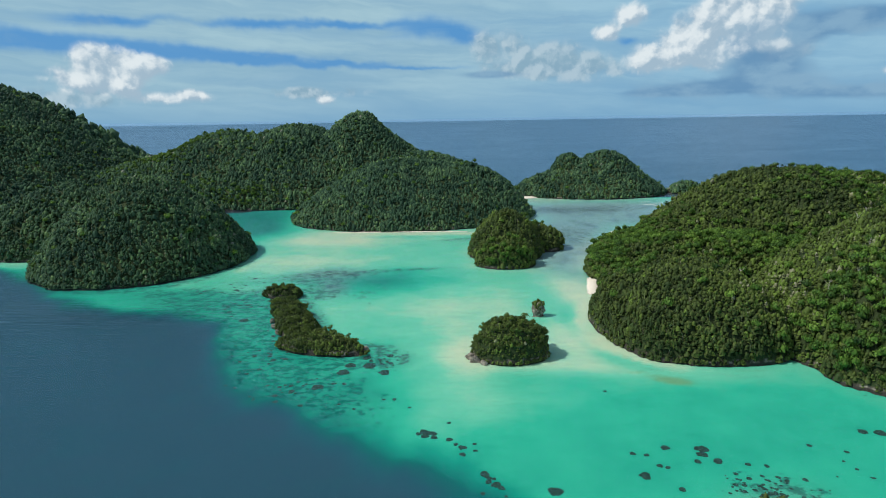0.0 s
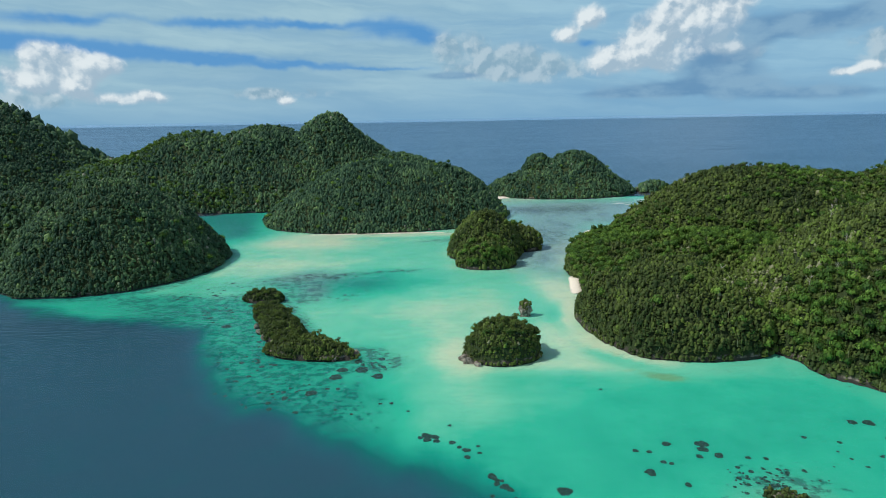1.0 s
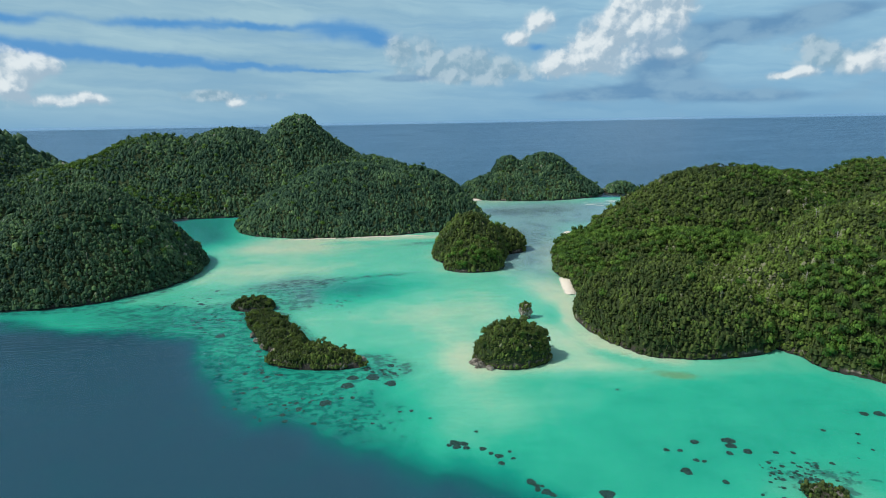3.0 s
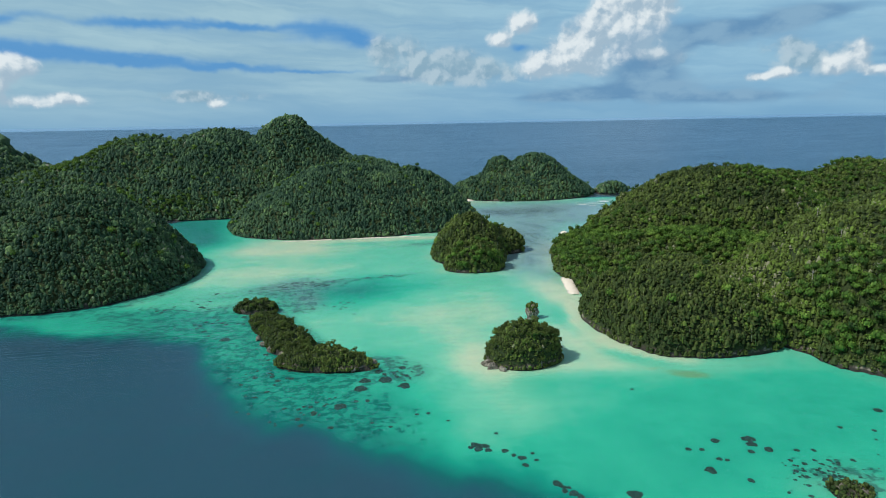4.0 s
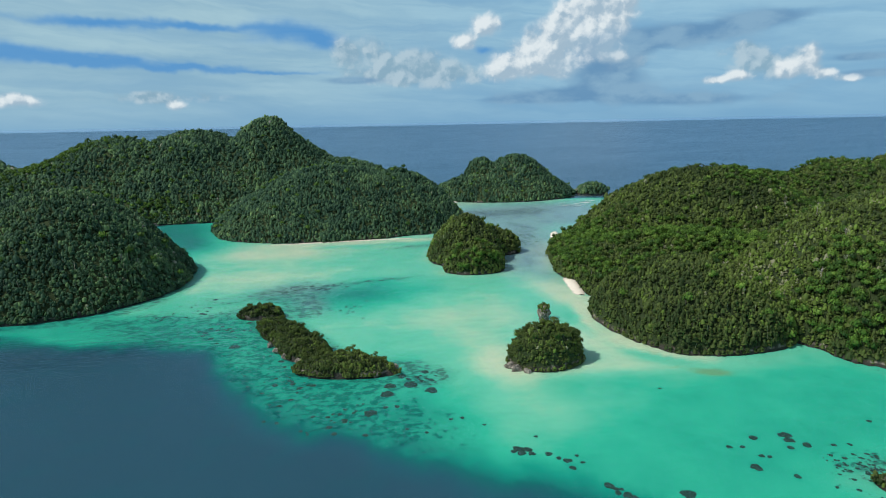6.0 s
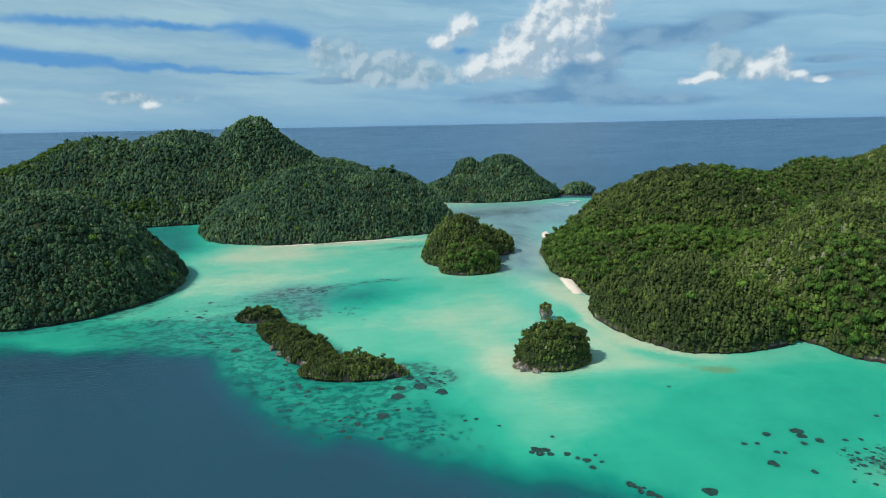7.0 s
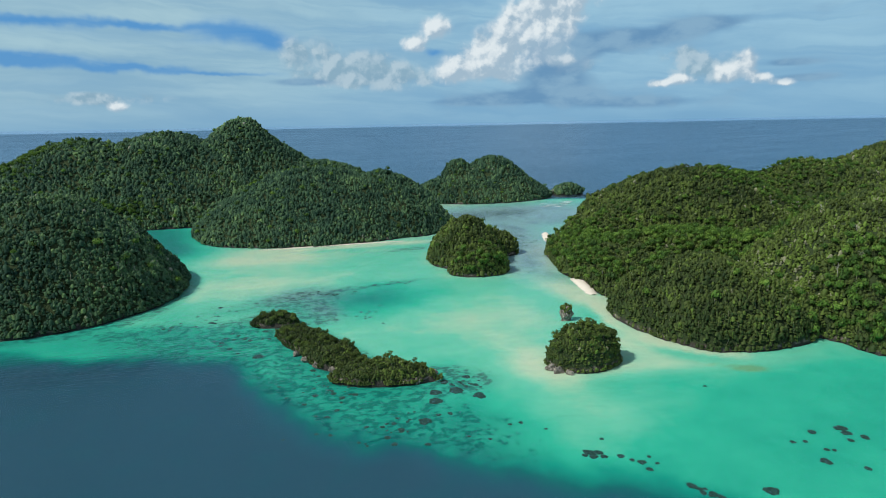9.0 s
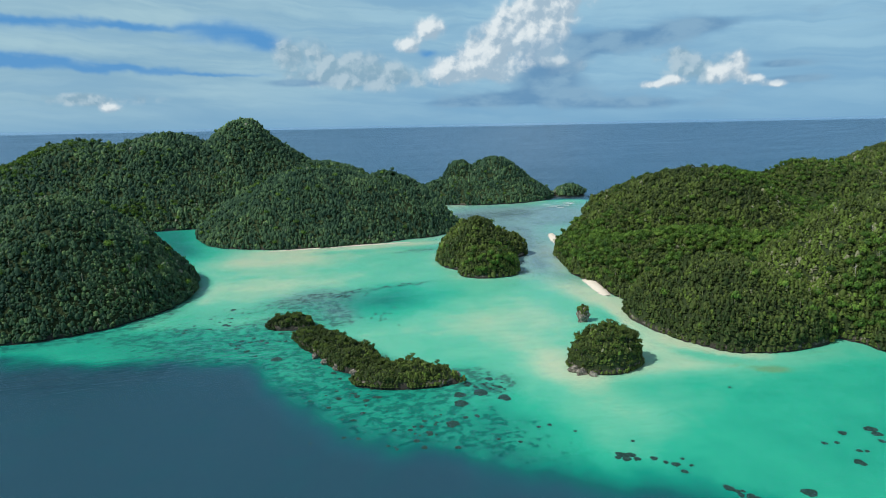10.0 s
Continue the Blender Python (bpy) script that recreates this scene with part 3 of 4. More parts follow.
def crown_shape(rng, sprays, core=0.7, size=0.62, droop=0.25):
    """A crown of unit radius and unit height: a small core, leaf sprays standing out of it.
    Gives corners, triangles and which corners are stem."""
    verts, tris, count = [], [], 0
    if core:
        verts, tris, count = [CORE * core * rng.uniform(0.8, 1.15, (6, 1)) * (1, 1, 0.5) + (0, 0, 0.45)], [CORE_FACES], 6
    for k in range(sprays):
        h = 1 - 1.45 * (k + 0.5) / sprays
        a = 2.39996 * k + rng.uniform(-0.4, 0.4)
        r = math.sqrt(max(0.0, 1 - h * h))
        out = np.array((r * math.cos(a), r * math.sin(a), h))
        at = out * rng.uniform(0.65, 1.08) * (1, 1, 0.5) + (0, 0, 0.5)
        side = np.cross(out, rng.normal(size=3))
        side /= np.linalg.norm(side)
        tip = np.cross(side, out) + out * rng.uniform(-0.35, 0.45) - np.array((0, 0, droop))
        tip /= np.linalg.norm(tip)
        w, ln = size * rng.uniform(0.55, 0.9), size * rng.uniform(0.6, 1.0)
        q = np.array([at - side * w * 0.5 - tip * ln * 0.5, at + side * w * 0.5 - tip * ln * 0.4, at + side * w * 0.3 + tip * ln * 0.5 - out * 0.08, at - side * w * 0.2 + tip * ln * 0.6])
        verts.append(q)
        tris.append(np.array([(0, 1, 2), (0, 2, 3)]) + count)
        count += 4
    return np.concatenate(verts), np.concatenate(tris), np.zeros(count, dtype=bool)


def clump_shape(rng, sprays, stems=0, sides=6):
    """A lumpy closed crown of unit radius and height, with loose sprays round its shoulder and now and then a pale stem."""
    verts, lean = [], rng.normal(0, 0.10, 2)
    for r, z in ((0.92, 0.08), (0.70, 0.66)):
        a0 = rng.uniform(0, 6.28)
        for k in range(sides):
            a = a0 + 2 * math.pi * (k + rng.uniform(-0.2, 0.2)) / sides
            w = r * rng.uniform(0.66, 1.18)
            verts.append((w * math.cos(a) + lean[0] * z, w * math.sin(a) + lean[1] * z, z + rng.uniform(-0.12, 0.16)))
    verts.append((lean[0] * 1.5, lean[1] * 1.5, rng.uniform(0.92, 1.16)))
    tris = []
    for k in range(sides):
        m = (k + 1) % sides
        tris += [(k, m, sides + k), (m, sides + m, sides + k), (sides + k, sides + m, 2 * sides)]
    sv, st, _ = crown_shape(rng, sprays, 0, 0.5, 0.05)
    v, t = np.concatenate([np.array(verts), sv]), np.concatenate([np.array(tris), st + len(verts)])
    leaf = len(v)
    for k in range(stems):
        a, w = rng.uniform(0, 6.28), 0.06
        x, y = 0.9 * math.cos(a), 0.9 * math.sin(a)
        t = np.concatenate([t, np.array([(0, 1, 2), (0, 2, 3)]) + len(v)])
        v = np.concatenate([v, np.array([(x - w, y, -0.3), (x + w, y + w, -0.3), (x * 0.7 + w, y * 0.7 + w, 1.1), (x * 0.7 - w, y * 0.7, 1.1)])])
    return v, t, np.arange(len(v)) >= leaf


SHAPES = np.random.default_rng(11)
NEAR_CROWNS = [clump_shape(SHAPES, 5, stems=(1 if k < 2 else 0)) for k in range(14)]
BROAD_CROWNS = [crown_shape(SHAPES, 34, 0.74, 0.36, 0.15) for k in range(8)]
FAR_CROWNS = [clump_shape(SHAPES, 2, sides=5) for k in range(12)]


def tree_gap(x, y):
    """Metres between trees: the woods far from the lagoon's mouth are sketched more coarsely."""
    gap = 0.70 + 0.0030 * np.hypot(x + 50, y)
    hidden = np.maximum(np.maximum(smooth(x, 680, 740), smooth(y, 930, 990)), np.maximum(smooth(x, -740, -840), smooth(y, 640, 690) * smooth(x, 120, 160) * smooth(y, 760, 730)))
    return gap * (1 + 1.7 * hidden)


def turned_away(hills, x, y):
    """How steeply the ground falls away from the lagoon's mouth."""
    far = np.hypot(x + 50, y - 30)
    ux, uy = (x + 50) / far, (y - 30) / far
    return (land(hills, x - 2 * ux, y - 2 * uy) - land(hills, x + 2 * ux, y + 2 * uy)) / 4


def plant(hills, spacing, seed, lowest=0.9):
    """Places for trees: even cover of the sloping ground."""
    rng = np.random.default_rng(seed)
    cell = spacing * 0.6 if spacing else 0.8 + 0.0014 * max(0.0, hills[0][1] - 300)
    x, y = grid(*extent(hills), cell)
    x, y = (x + rng.uniform(-0.5, 0.5, x.shape) * cell).ravel(), (y + rng.uniform(-0.5, 0.5, y.shape) * cell).ravel()
    z = land(hills, x, y)
    on = z > lowest
    x, y, z = x[on], y[on], z[on]
    s = np.minimum(slope(hills, x, y), 3.5)
    own = spacing or tree_gap(x, y) * (1 + 1.4 * smooth(turned_away(hills, x, y), 0.34, 0.55))
    take = rng.uniform(size=len(x)) < (cell / own) ** 2 * np.sqrt(1 + s * s)
    return x[take], y[take], z[take], rng


def forest_mesh(name, x, y, z, width, height, tint, crowns, rng, material=M_FOREST):
    turn, pick = rng.uniform(0, 2 * math.pi, len(x)), rng.integers(0, len(crowns), len(x))
    lean = rng.normal(0, 0.12, (len(x), 2))
    vs, ts, tints, count = [], [], [], 0
    for k, (cv, ct, stem) in enumerate(crowns):
        on = np.nonzero(pick == k)[0]
        c, s = np.cos(turn[on])[:, None], np.sin(turn[on])[:, None]
        w, h = width[on][:, None], height[on][:, None]
        vz = cv[None, :, 2] * h
        vx = (cv[None, :, 0] * c - cv[None, :, 1] * s) * w + x[on][:, None] + lean[on][:, :1] * vz
        vy = (cv[None, :, 0] * s + cv[None, :, 1] * c) * w + y[on][:, None] + lean[on][:, 1:] * vz
        vs.append(np.stack([vx, vy, vz + z[on][:, None]], -1).reshape(-1, 3))
        ts.append((ct[None] + (np.arange(len(on)) * len(cv))[:, None, None] + count).reshape(-1, 3))
        tints.append(np.where(stem[None], 0.995, tint[on][:, None]).ravel())
        count += len(on) * len(cv)
    return sheet(name, np.concatenate(vs), np.concatenate(ts), material, [("tint", np.concatenate(tints))])


def broad_zone(x, y):
    """Where fresh broad-leaved trees stand: the eastern valley, low shores, the channel island's foot."""
    z = 1.2 * blob(x, y, 195, 405, 62, 32, -35) + 0.9 * blob(x, y, 170, 203, 30, 24) + 0.65 * blob(x, y, 160, 238, 26, 16, 20) + 0.8 * blob(x, y, 105, 380, 9, 48) + 0.6 * blob(x, y, 150, 470, 20, 55, -20) + blob(x, y, 46, 408, 24, 13)
    z = z + 0.35 * blob(x, y, 340, 460, 60, 40) + 0.3 * blob(x, y, 420, 560, 90, 60) + 0.5 * blob(x, y, -250, 735, 60, 16) + 0.5 * blob(x, y, -380, 880, 60, 60)
    return np.clip(z, 0, 1)


def leaf_tint(x, y, rng):
    """Greens in random stands, set lighter or darker by place, with single brighter or greyer trees."""
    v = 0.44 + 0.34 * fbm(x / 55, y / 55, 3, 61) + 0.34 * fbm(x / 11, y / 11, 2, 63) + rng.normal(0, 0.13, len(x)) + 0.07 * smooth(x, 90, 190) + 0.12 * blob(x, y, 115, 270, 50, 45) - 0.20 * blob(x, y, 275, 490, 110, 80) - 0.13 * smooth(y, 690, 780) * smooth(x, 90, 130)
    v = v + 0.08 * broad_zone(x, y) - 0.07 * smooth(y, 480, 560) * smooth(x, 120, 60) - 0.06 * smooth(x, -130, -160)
    v = np.where(rng.uniform(size=len(x)) < 0.07, v + 0.30, v)
    return np.clip(v, 0.02, 0.99)


for island_name, spec in ISLANDS.items():
    if spec["trees"]:
        tx, ty, tz, dice = plant(spec["hills"], 0, len(island_name), -1.0)
        size = tree_gap(tx, ty) * dice.uniform(0.5, 0.9, len(tx))
        stand = 1 + 0.35 * np.clip(fbm(tx / 40, ty / 40, 3, 88), -0.5, 1)
        size = size * stand
        keep = dice.uniform(size=len(tx)) > 0.3 * broad_zone(tx, ty) * smooth(tz, 2.0, 5.0)
        tx, ty, tz, size, stand = tx[keep], ty[keep], tz[keep], size[keep], stand[keep]
        tall = (0.6 + 0.4 * stand) * dice.uniform(1.9, 3.6, len(tx))
        near = spec["trees"] < 3.0
        giant = dice.uniform(size=len(tx)) < (0.03 if near else 0.012)
        size, tall = np.where(giant, size * 1.5, size), np.where(giant, tall * 1.35, tall)
        lift = np.clip(tall - 1.5 * size + 2.6 * fbm(tx / 8, ty / 8, 2, 17), -0.4, 4.5) * smooth(tz, 0.5, 3.0)
        # western and far woods use the leaf colours with haze painted in
        woods = forest_mesh("forest", tx, ty, np.maximum(tz, 0.9) - 0.6 + lift, size, size * dice.uniform(1.35, 2.0, len(tx)) + 0.35, leaf_tint(tx, ty, dice), NEAR_CROWNS if near else FAR_CROWNS, dice, M_FOREST if island_name in ("eastern_island", "channel_island") else M_HAZE_LEAF)
        bx, by, bz, dice = plant(spec["hills"], 3.4, 90 + len(island_name), 0.8)
        on = dice.uniform(size=len(bx)) < 0.95 * broad_zone(bx, by) + 0.015
        bx, by, bz = bx[on], by[on], bz[on]
        wide = dice.uniform(1.6, 3.0, len(bx))
        broad = forest_mesh("broadleaf_forest", bx, by, bz + dice.uniform(1.2, 4.0, len(bx)), wide, wide * dice.uniform(1.3, 1.7, len(bx)), np.clip(dice.normal(0.52, 0.2, len(bx)) + 0.16 * blob(bx, by, 195, 405, 70, 40, -35), 0.1, 0.97), BROAD_CROWNS, dice, M_BROAD)
        tagged(broad, "fresh green broad-leaved trees with rounded crowns", "forest", kind="stuff")
        tagged(woods, "dense dark green tropical forest on a steep island", "forest", kind="stuff")

# ---- single trees ----


def tube(bm, a, b, ra, rb, sides=6):
    """A tapered limb from a to b."""
    a, b = Vector(a), Vector(b)
    q = (b - a).to_track_quat("Z", "Y")
    rings = []
    for at, r in ((a, ra), (b, rb)):
        rings.append([bm.verts.new(at + q @ Vector((r * math.cos(2 * math.pi * k / sides), r * math.sin(2 * math.pi * k / sides), 0))) for k in range(sides)])
    for k in range(sides):
        bm.faces.new((rings[0][k], rings[0][(k + 1) % sides], rings[1][(k + 1) % sides], rings[1][k]))
    bm.faces.new(rings[1])
    return rings


def trunk_bm(rng, height, limbs, thick, reach=1.0):
    bm = bmesh.new()
    bend = Vector((rng.normal(0, 0.08), rng.normal(0, 0.08), 0)) * height
    mid, top = Vector((0, 0, height * 0.45)) + bend * 0.6, Vector((0, 0, height * 0.8)) + bend
    tube(bm, (0, 0, -0.6), mid, thick, thick * 0.7)
    tube(bm, mid, top, thick * 0.7, thick * 0.35)
    ends = [top]
    for k in range(limbs):
        a = 2 * math.pi * k / limbs + rng.uniform(-0.4, 0.4)
        start = mid.lerp(top, rng.uniform(0.1, 0.95))
        end = start + Vector((math.cos(a), math.sin(a), rng.uniform(0.4, 0.9))) * height * reach * rng.uniform(0.22, 0.34)
        tube(bm, start, end, thick * 0.42, thick * 0.14, 5)
        ends.append(end)
    return bm, ends


def crown_bm(rng, ends, height, spread, sprays):
    bm = bmesh.new()
    for k, end in enumerate(ends):
        v, t, _ = crown_shape(rng, sprays, 0.6, 0.5)
        r, deep = spread * rng.uniform(0.30, 0.46), rng.uniform(1.3, 1.9)
        at = [bm.verts.new((end.x + p[0] * r, end.y + p[1] * r, end.z + (p[2] - 0.45) * r * deep)) for p in v]
        for tri in t:
            bm.faces.new([at[i] for i in tri])
    return bm


def make_tree(rng, height, spread, limbs=6, sprays=20, thick=0.14, reach=1.0, name="tree"):
    root = new(name)
    bm, ends = trunk_bm(rng, height, limbs, thick, reach)
    part("trunk", bm, M_BARK, root, "pale thin trunk and limbs")
    part("crown", crown_bm(rng, ends, height, spread, sprays), M_TREE, root)
    return root


def make_palm(rng, height):
    root = new("palm_tree")
    bm = bmesh.new()
    tube(bm, (0, 0, -0.5), (0.3, 0.1, height * 0.5), 0.16, 0.13)
    tube(bm, (0.3, 0.1, height * 0.5), (0.35, 0.3, height), 0.13, 0.10)
    part("trunk", bm, M_BARK, root, "slim pale palm trunk")
    for k in range(13):
        bm = bmesh.new()
        a, up = 2.4 * k, rng.uniform(0.1, 0.9)
        out = Vector((math.cos(a), math.sin(a), 0))
        side = Vector((-out.y, out.x, 0))
        base, rows = Vector((0.35, 0.3, height)), []
        for j in range(6):
            s = j / 5
            p = base + out * 2.3 * s + Vector((0, 0, up * 2.0 * s - 2.2 * s * s))
            w = 0.42 * math.sin(math.pi * (0.12 + 0.86 * s)) + 0.02
            rows.append([bm.verts.new(p - side * w - Vector((0, 0, w * 0.6))), bm.verts.new(p), bm.verts.new(p + side * w - Vector((0, 0, w * 0.6)))])
        for r0, r1 in zip(rows[:-1], rows[1:]):
            bm.faces.new((r0[0], r0[1], r1[1], r1[0]))
            bm.faces.new((r0[1], r0[2], r1[2], r1[1]))
        part("frond", bm, M_TREE, root)
    return root


def make_snag(rng, height):
    root = new("dead_tree")
    bm = bmesh.new()
    top = Vector((rng.normal(0, 0.5), rng.normal(0, 0.5), height))
    tube(bm, (0, 0, -0.8), top * 0.55, 0.22, 0.15)
    tube(bm, top * 0.55, top, 0.15, 0.05)
    part("trunk", bm, M_DEAD, root)
    for k in range(6):
        bm = bmesh.new()
        a = 2.1 * k + rng.uniform(-0.4, 0.4)
        start = top * rng.uniform(0.45, 0.85)
        mid = start + Vector((math.cos(a), math.sin(a), 0.7)) * height * 0.16
        end = mid + Vector((math.cos(a + 0.5), math.sin(a + 0.5), 1.1)) * height * 0.14
        tube(bm, start, mid, 0.11, 0.08, 5)
        tube(bm, mid, end, 0.08, 0.03, 5)
        part("branch", bm, M_DEAD, root)
    return root


def ground_at(name, x, y):
    return float(land(ISLANDS[name]["hills"], np.array([float(x)]), np.array([float(y)]))[0])


SEEDS = np.random.default_rng(5)
MODELS = [make_tree(SEEDS, SEEDS.uniform(3.4, 4.6), SEEDS.uniform(2.2, 2.9), limbs=9, sprays=14) for _ in range(6)]
TREE_TAGS = {
    "round_islet": ("leafy green shrub-like tree on the round islet", "trees on the round islet"),
    "long_islet": ("leafy green tree on the long rocky islet", "trees on the long islet"),
    "low_islet": ("yellow-green bushy tree on a tiny rock islet", "trees on the tiny islet"),
}
free = list(MODELS)


def set_tree(x, y, z, scale, label, group, model=None):
    """The first use of a model is the model itself; after that, copies."""
    m = pose(x, y, z, 0, 0, SEEDS.uniform(0, 360)) @ Matrix.Scale(scale, 4)
    ob = model or MODELS[SEEDS.integers(0, len(MODELS))]
    if ob in free:
        free.remove(ob)
        ob.matrix_basis = m
    else:
        s = ob.scale.copy()
        ob.scale = (1, 1, 1)
        made = copy_thing(ob, m)
        ob.scale = s
        ob = made
    return tagged(ob, label, "tree", group)


for islet, spacing, lowest in (("round_islet", 3.5, 1.6), ("long_islet", 4.4, 1.7), ("low_islet", 2.6, 1.2)):
    hills = ISLANDS[islet]["hills"]
    tx, ty, tz, dice = plant(hills, spacing, 40 + len(islet), lowest)
    for x, y, z in zip(tx, ty, tz):
        set_tree(x, y, z - 1.0, dice.uniform(0.55, 0.85) * (0.46 if islet == "low_islet" else 1.0), *TREE_TAGS[islet])
    tx, ty, tz, dice = plant(hills, 1.12, 70 + len(islet), -2.0)
    on = (tz > 1.3) | (fbm(tx / 9, ty / 9, 2, 15) > -0.22)
    tx, ty, tz = tx[on], ty[on], np.maximum(tz[on], 0.7)
    size = dice.uniform(0.45, 0.95, len(tx))
    brush = forest_mesh("undergrowth", tx, ty, tz - 0.4, size, size * dice.uniform(1.3, 2.3, len(tx)), np.clip(leaf_tint(tx, ty, dice) - 0.06, 0, 1), NEAR_CROWNS, dice)
    tagged(brush, "low dense green shrubs covering a limestone islet", "shrubs", kind="stuff")

# taller single trees
TALL = make_tree(SEEDS, 6.5, 1.9, limbs=12, sprays=14, reach=0.5)
free.append(TALL)
for x, y, s in ((-52, 267, 0.95), (-43, 262, 0.8), (-66, 277, 0.8)):
    set_tree(x, y, ground_at("long_islet", x, y) - 2.0, s, "tall pointed green tree above the islet's scrub", "trees on the long islet", TALL)
palm = make_palm(SEEDS, 6.0)
palm.matrix_basis = pose(36, 261, ground_at("round_islet", 36, 261) - 0.3, 0, 0, 40)
tagged(palm, "small green palm standing on the round islet", "palm tree")
palm = copy_thing(palm, pose(98, 352, ground_at("eastern_island", 98, 352) + 0.5, 0, 0, 200))
tagged(palm, "small green palm beside the white sand cove", "palm tree")

# emergent trees along the eastern ridge
RIDGE = make_tree(SEEDS, 6.0, 2.0, limbs=5, sprays=12, thick=0.13, reach=0.55)
free.append(RIDGE)
for k in range(46):
    u = k / 45
    x, y = 212 + 190 * u + SEEDS.normal(0, 5), 520 - 18 * math.sin(3 * u) + SEEDS.normal(0, 9)
    set_tree(x, y, ground_at("eastern_island", x, y) + 0.5, SEEDS.uniform(0.7, 1.05), "tall thin tree rising above the ridge forest", "emergent trees on the eastern ridge", RIDGE)

snag = make_snag(SEEDS, 9.0)
SNAGS = [(369, 470), (160, 237), (172, 246), (163, 250), (150, 300), (157, 306), (186, 262), (205, 300), (230, 420), (300, 430), (178, 232), (345, 445)]
for k, (x, y) in enumerate(SNAGS):
    m = pose(x, y, ground_at("eastern_island", x, y), 0, 0, 47 * k) @ Matrix.Scale(0.55 + 0.05 * (k % 5), 4)
    if k == 0:
        snag.matrix_basis = m
    else:
        snag.scale = (1, 1, 1)
        made = copy_thing(snag, m)
        tagged(made, "bleached leafless dead tree among green forest", "dead tree", "dead trees")
snag.matrix_basis = pose(*SNAGS[0], ground_at("eastern_island", *SNAGS[0]))
tagged(snag, "bleached leafless dead tree among green forest", "dead tree", "dead trees")

# ---- rock stack, beaches, coral, foam ----


def build_stack(x, y, width, height):
    root = tagged(new("sea_stack"), "narrow grey limestone stack with shrubs on top", "sea stack")
    root.matrix_basis = pose(x, y, 0)
    bm = bmesh.new()
    rows, sides = 16, 26
    rings = []
    for j in range(rows):
        s = j / (rows - 1)
        z = -1.5 + (height + 1.5) * s
        body = 0.88 + 0.22 * math.sin(math.pi * min(1.0, max(0.0, z / height))) - 0.42 * max(0.0, s - 0.6) * 2.5 * s
        if 0 < z < 1.2:
            body *= 0.86
        ring = []
        for k in range(sides):
            a = 2 * math.pi * k / sides
            w = width * 0.5 * body * (1 + 0.30 * noise.noise(Vector((math.cos(a) * 1.3 + 5, math.sin(a) * 1.3, z * 0.35))) + 0.12 * noise.noise(Vector((math.cos(a) * 4, math.sin(a) * 4, z * 1.1))))
            ring.append(bm.verts.new((w * math.cos(a), w * math.sin(a) * 0.85, z)))
        rings.append(ring)
    for r0, r1 in zip(rings[:-1], rings[1:]):
        for k in range(sides):
            bm.faces.new((r0[k], r0[(k + 1) % sides], r1[(k + 1) % sides], r1[k]))
    bm.faces.new(rings[-1])
    part("rock", bm, M_ROCK, root)
    rng = np.random.default_rng(8)
    v, t = [], []
    for k in range(60):
        a, r = rng.uniform(0, 6.28), width * 0.45 * math.sqrt(rng.uniform())
        z = height - 0.9 + 1.6 * (1 - r / (width * 0.45)) if k < 22 else rng.uniform(0.45, 0.98) * height
        r = r if k < 22 else width * rng.uniform(0.40, 0.5)
        cv, ct, _ = NEAR_CROWNS[2 + k % 12]
        s = rng.uniform(0.7, 1.1) if k < 22 else rng.uniform(0.5, 0.9)
        t.append(ct + sum(len(q) for q in v))
        v.append(cv * (s, s, s * 1.6) + (r * math.cos(a), r * math.sin(a) * 0.85, z - 0.3))
    v, t = np.concatenate(v), np.concatenate(t)
    scrub = sheet("scrub", v, t, M_TREE)
    scrub.parent = root
    tagged(scrub, "green shrubs clinging to the rock")
    for k in range(3):
        set_tree(x + (k - 1) * 1.3, y + 0.5 * (k % 2), height + (0.1 if k == 1 else -2.4), 0.36, "small green shrub on top of the rock stack", "shrubs on the rock stack")


build_stack(49, 306, 6.2, 7.0)


def build_beach(x, y, length, width, turn, top, label):
    """A low sand wedge that slopes into the water."""
    u, v = np.meshgrid(np.linspace(-1, 1, 41), np.linspace(-1, 1, 25))
    c, s = math.cos(radians(turn)), math.sin(radians(turn))
    px = x + u * length * c - v * width * s
    py = y + u * length * s + v * width * c
    r = np.hypot(u, v) + 0.30 * fbm(px / 6, py / 6, 3, 77)
    z = top * (1 - r ** 2) - 0.15
    ob = sheet("beach", np.stack([px, py, np.maximum(z, -1.2)], -1).reshape(-1, 3), grid_faces(41, 25), M_SAND)
    tagged(shade_smooth(ob), label, "beach", kind="structure")


build_beach(92.5, 366, 24, 4.4, 76, 1.2, "strip of bright white coral sand under trees")
build_beach(146, 524, 26, 4, 68, 1.1, "small pale sand cove by the channel")
build_beach(-40, 560, 62, 2.2, -2, 0.35, "narrow pale sand edge below the forest")
build_beach(100, 800, 32, 14, 20, 0.9, "pale sand spit beside the distant island")

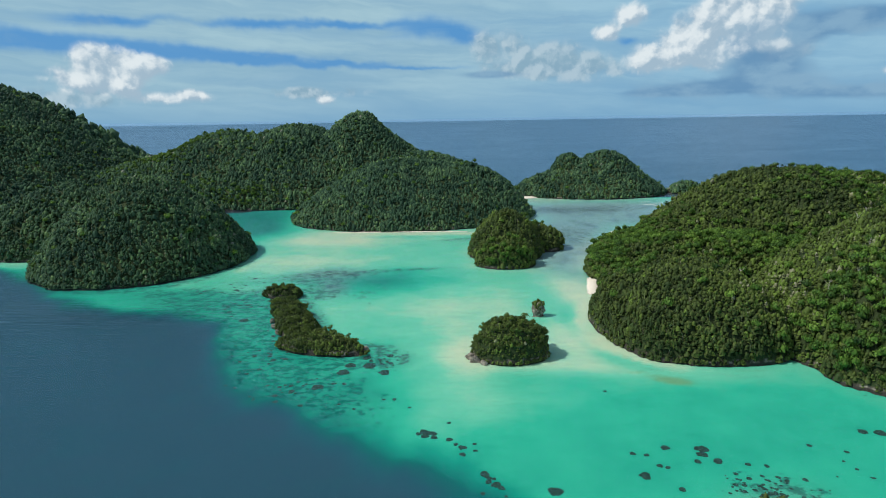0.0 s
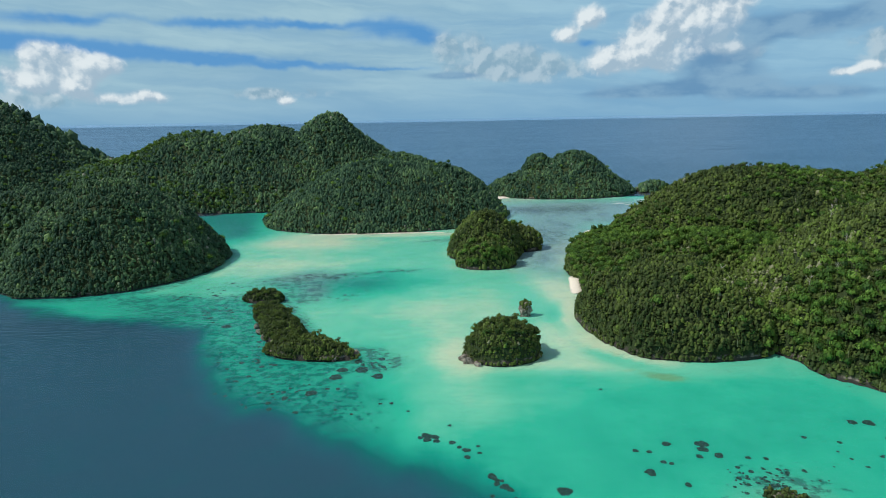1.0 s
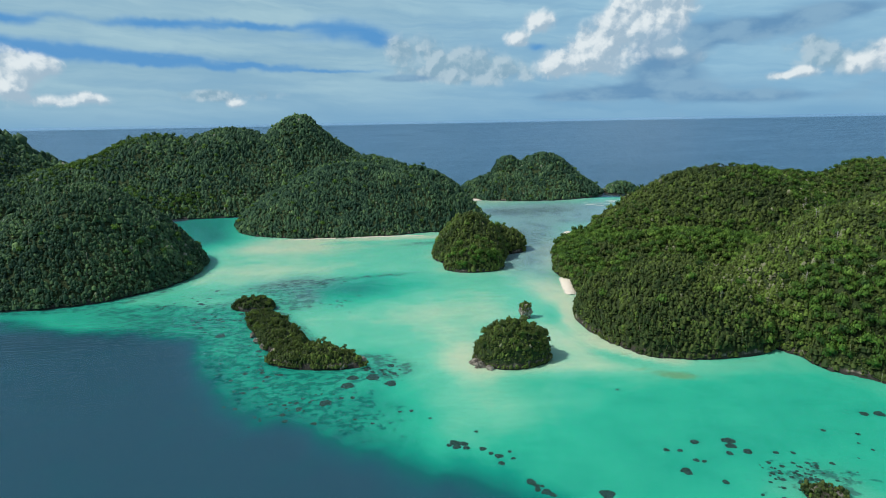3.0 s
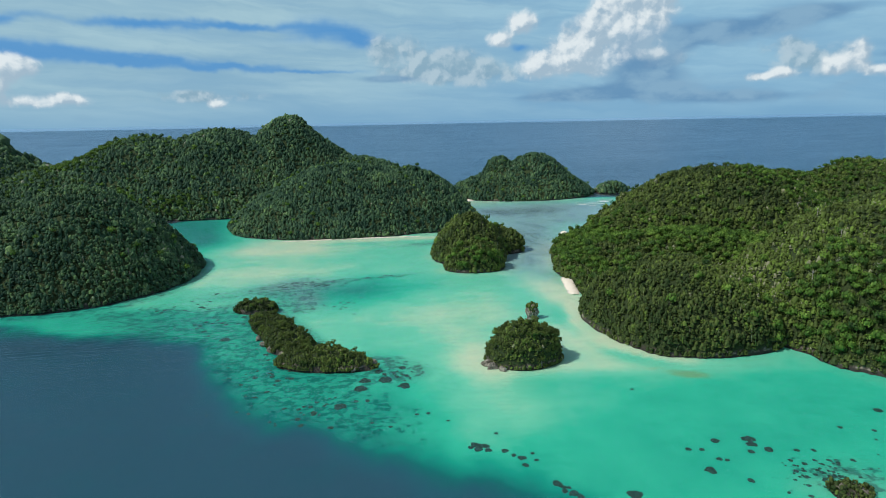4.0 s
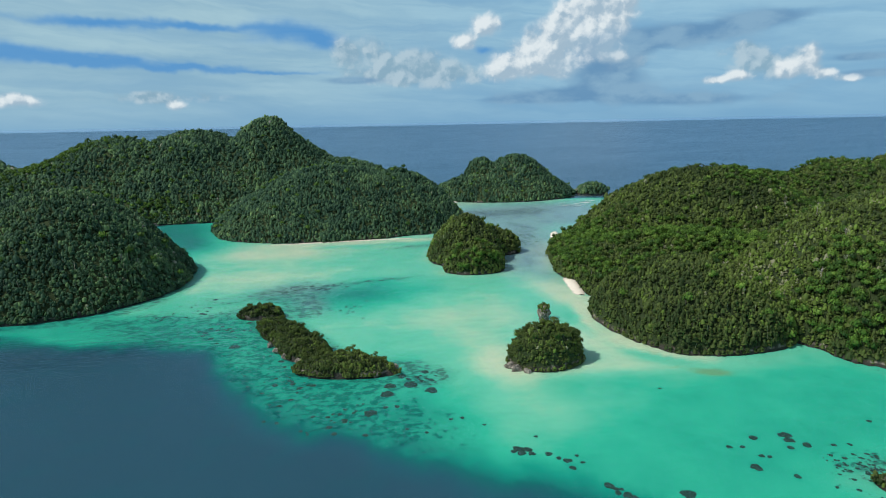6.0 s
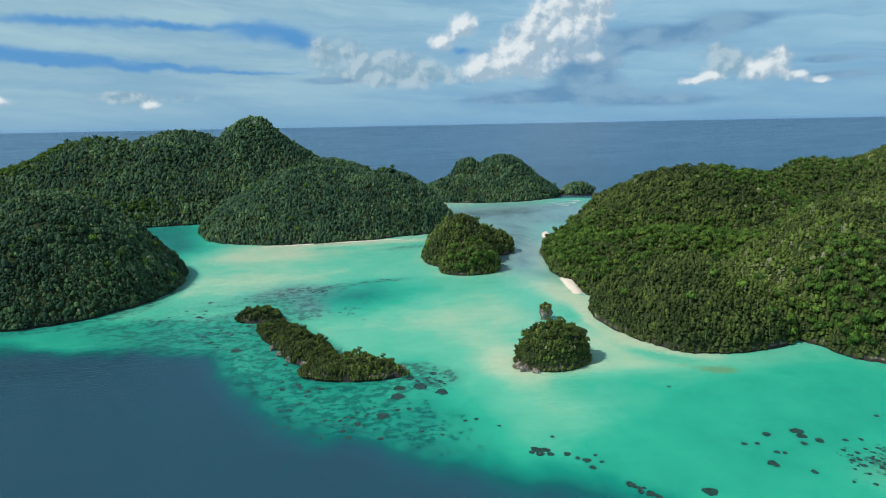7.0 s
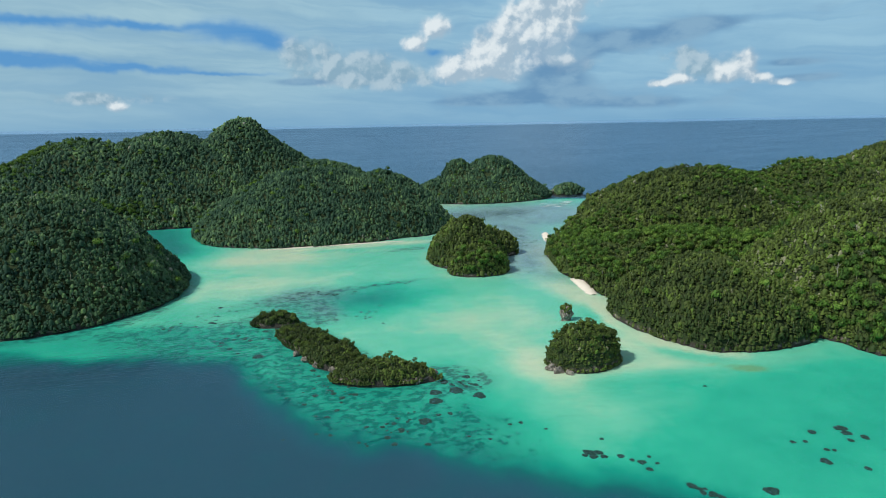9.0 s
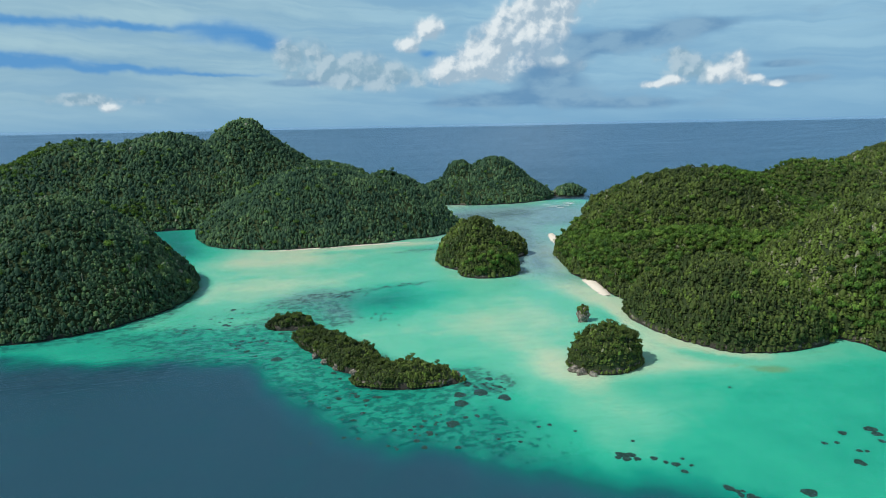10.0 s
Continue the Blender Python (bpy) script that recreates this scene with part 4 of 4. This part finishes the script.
CORAL_SPOTS = [
    (-7, 186, 2.0), (-4.5, 185, 1.8), (-7, 183.5, 1.5), (-4, 182.5, 1.2), (-9, 185, 1.1), (1, 181, 1.3), (3, 178, 0.9), (5, 176, 1.5), (5, 172, 1.1), (9, 178, 0.8), (9, 174, 0.9), (-50, 223, 2.5), (-42, 237, 3.1), (-40, 244, 2.7),
    (-34, 252, 2.0), (-25, 236, 2.9), (-32, 243, 2.9), (-24, 254, 2.0), (-23, 211, 0.9), (-19, 211, 0.9), (-13, 204, 0.8), (30, 152, 2.2), (79, 173, 2.2), (78, 170, 1.8)]
CORAL_SPOTS += [
    (81, 166, 1.6), (75, 166, 1.3), (68, 174, 1.6), (57, 171, 1.0), (61, 170, 1.1), (63, 164, 1.1), (65, 163, 0.9), (57, 159, 2.0), (65, 152, 1.1), (89, 164, 1.0), (94, 163, 1.0),
    (113, 174, 0.9), (122, 170, 0.9), (140, 181, 2.3), (135, 182, 1.6), (1, 192, 0.8), (-39, 208, 0.7), (-33, 204, 0.9), (11, 161, 1.4), (14, 156, 1.4), (60, 215, 0.9), (-105, 307, 2.8)]
# looser groups: centre, spread, count, size
CORAL_GROUPS = [(-27, 246, 7, 5, 22, 1.5), (88, 152, 14, 8, 70, 1.0), (12, 155, 6, 7, 12, 1.3), (125, 160, 22, 8, 16, 0.8), (-80, 255, 12, 26, 40, 1.4), (-62, 222, 16, 10, 26, 1.3),
                (-110, 330, 26, 12, 26, 1.7), (-135, 370, 26, 14, 16, 1.8), (-70, 402, 22, 8, 26, 1.7), (-25, 414, 22, 2.0, 20, 1.6), (-48, 350, 12, 16, 14, 1.3)]


def coral_mesh(rng):
    """A low lumpy head with a ragged edge."""
    bm = bmesh.new()
    k, rings = 24, []
    phase = rng.uniform(0, 9)
    for j, (r, z) in enumerate(((1.0, -0.25), (0.94, 0.03), (0.6, 0.06))):
        ring = []
        for i in range(k):
            a = 2 * math.pi * i / k
            w = r * (1 + 0.26 * noise.noise(Vector((math.cos(a) * 1.6 + phase, math.sin(a) * 1.6, j * 0.3))) + 0.22 * noise.noise(Vector((math.cos(a) * 4.5 + phase, math.sin(a) * 4.5, 0))) + 0.05 * math.sin(3 * a + phase))
            ring.append(bm.verts.new((w * math.cos(a), w * math.sin(a), z + 0.06 * noise.noise(Vector((a, phase, j))))))
        rings.append(ring)
    for r0, r1 in zip(rings[:-1], rings[1:]):
        for i in range(k):
            bm.faces.new((r0[i], r0[(i + 1) % k], r1[(i + 1) % k], r1[i]))
    bm.faces.new(rings[-1])
    me = bpy.data.meshes.new("coral_head")
    bm.to_mesh(me)
    bm.free()
    me.materials.append(M_CORAL)
    return me


def build_corals():
    rng = np.random.default_rng(21)
    meshes = [coral_mesh(rng) for _ in range(8)]
    spots = [(x, y, r) for x, y, r in CORAL_SPOTS]
    for cx, cy, sx, sy, count, size in CORAL_GROUPS:
        for _ in range(count):
            spots.append((cx + rng.normal(0, sx * 0.6), cy + rng.normal(0, sy * 0.6), size * rng.uniform(0.3, 0.95)))
    x, y = np.array([s[0] for s in spots]), np.array([s[1] for s in spots])
    deep = bed_fields(x, y)[0]
    for k, ((px, py, r), d) in enumerate(zip(spots, deep)):
        z = -0.15 - 1.2 * d - 1.2 * float(smooth(np.array(d), 0.84, 1.0))
        ob = new("coral_head", meshes[k % len(meshes)])
        ob.matrix_basis = pose(px, py, z + 0.02, 0, 0, rng.uniform(0, 360)) @ Matrix.Diagonal((r, r * rng.uniform(0.75, 1.0), min(1.6, r), 1))
        tagged(ob, "dark brown coral head lying in shallow turquoise water", "coral", "coral heads in the lagoon")


build_corals()


def build_foam():
    rng = np.random.default_rng(4)
    bm = bmesh.new()
    for x, y, ln, wide in ((243, 716, 11, 2.0), (252, 726, 14, 1.6), (276, 733, 9, 4.5), (246, 738, 8, 1.8), (284, 746, 12, 2.4), (251, 706, 7, 2.6), (262, 718, 12, 2.2)):
        pts = 14
        top, low = [], []
        for k in range(pts):
            s = k / (pts - 1) * 2 - 1
            w = wide * (1 - s * s) * rng.uniform(0.4, 1.1) + 0.1
            px, py = x + s * ln, y + 2.0 * s * s + rng.normal(0, 0.3)
            top.append(bm.verts.new((px, py + w, 0.10)))
            low.append(bm.verts.new((px, py - w, 0.22)))
        for k in range(pts - 1):
            bm.faces.new((low[k], low[k + 1], top[k + 1], top[k]))
    me = bpy.data.meshes.new("foam")
    bm.to_mesh(me)
    bm.free()
    me.materials.append(M_FOAM)
    tagged(new("foam", me), "white breaking wave foam on the outer reef", "foam", kind="stuff")


build_foam()

# ---- pale rock outcrops at the islets' feet ----


def build_outcrops():
    rng = np.random.default_rng(33)
    spots = [(11.2, 248, 2.3), (12.6, 244.6, 2.1), (16.2, 241.6, 1.6), (-88.5, 302, 1.5), (-85, 293, 1.8), (-81, 285, 1.8), (-75.5, 277, 1.6), (-67, 268, 1.6), (-60, 259, 1.8), (-52, 256, 1.7),
             (-44, 254.5, 1.9), (-37, 258, 1.8), (-35.5, 261, 1.4), (36, 243, 1.3), (83.5, 142, 1.2)]
    for x, y, r in spots:
        bm = bmesh.new()
        bmesh.ops.create_icosphere(bm, subdivisions=3, radius=1.0)
        shift = Vector(rng.uniform(0, 50, 3))
        for v in bm.verts:
            k = 1 + 0.45 * noise.noise(v.co * 1.4 + shift) + 0.25 * noise.noise(v.co * 3.5 + shift) + 0.1 * noise.noise(v.co * 8 + shift)
            v.co = Vector((v.co.x * k * r, v.co.y * k * r * 0.6, v.co.z * k * r * 0.9))
        me = bpy.data.meshes.new("rock_outcrop")
        bm.to_mesh(me)
        bm.free()
        me.materials.append(M_ROCK)
        ob = new("rock_outcrop", me)
        ob.matrix_basis = pose(x, y, 0.25 * r, 0, 0, rng.uniform(-40, 40))
        tagged(ob, "pale grey and pink limestone outcrop at the waterline", "rock", "rocks along the islets")


build_outcrops()
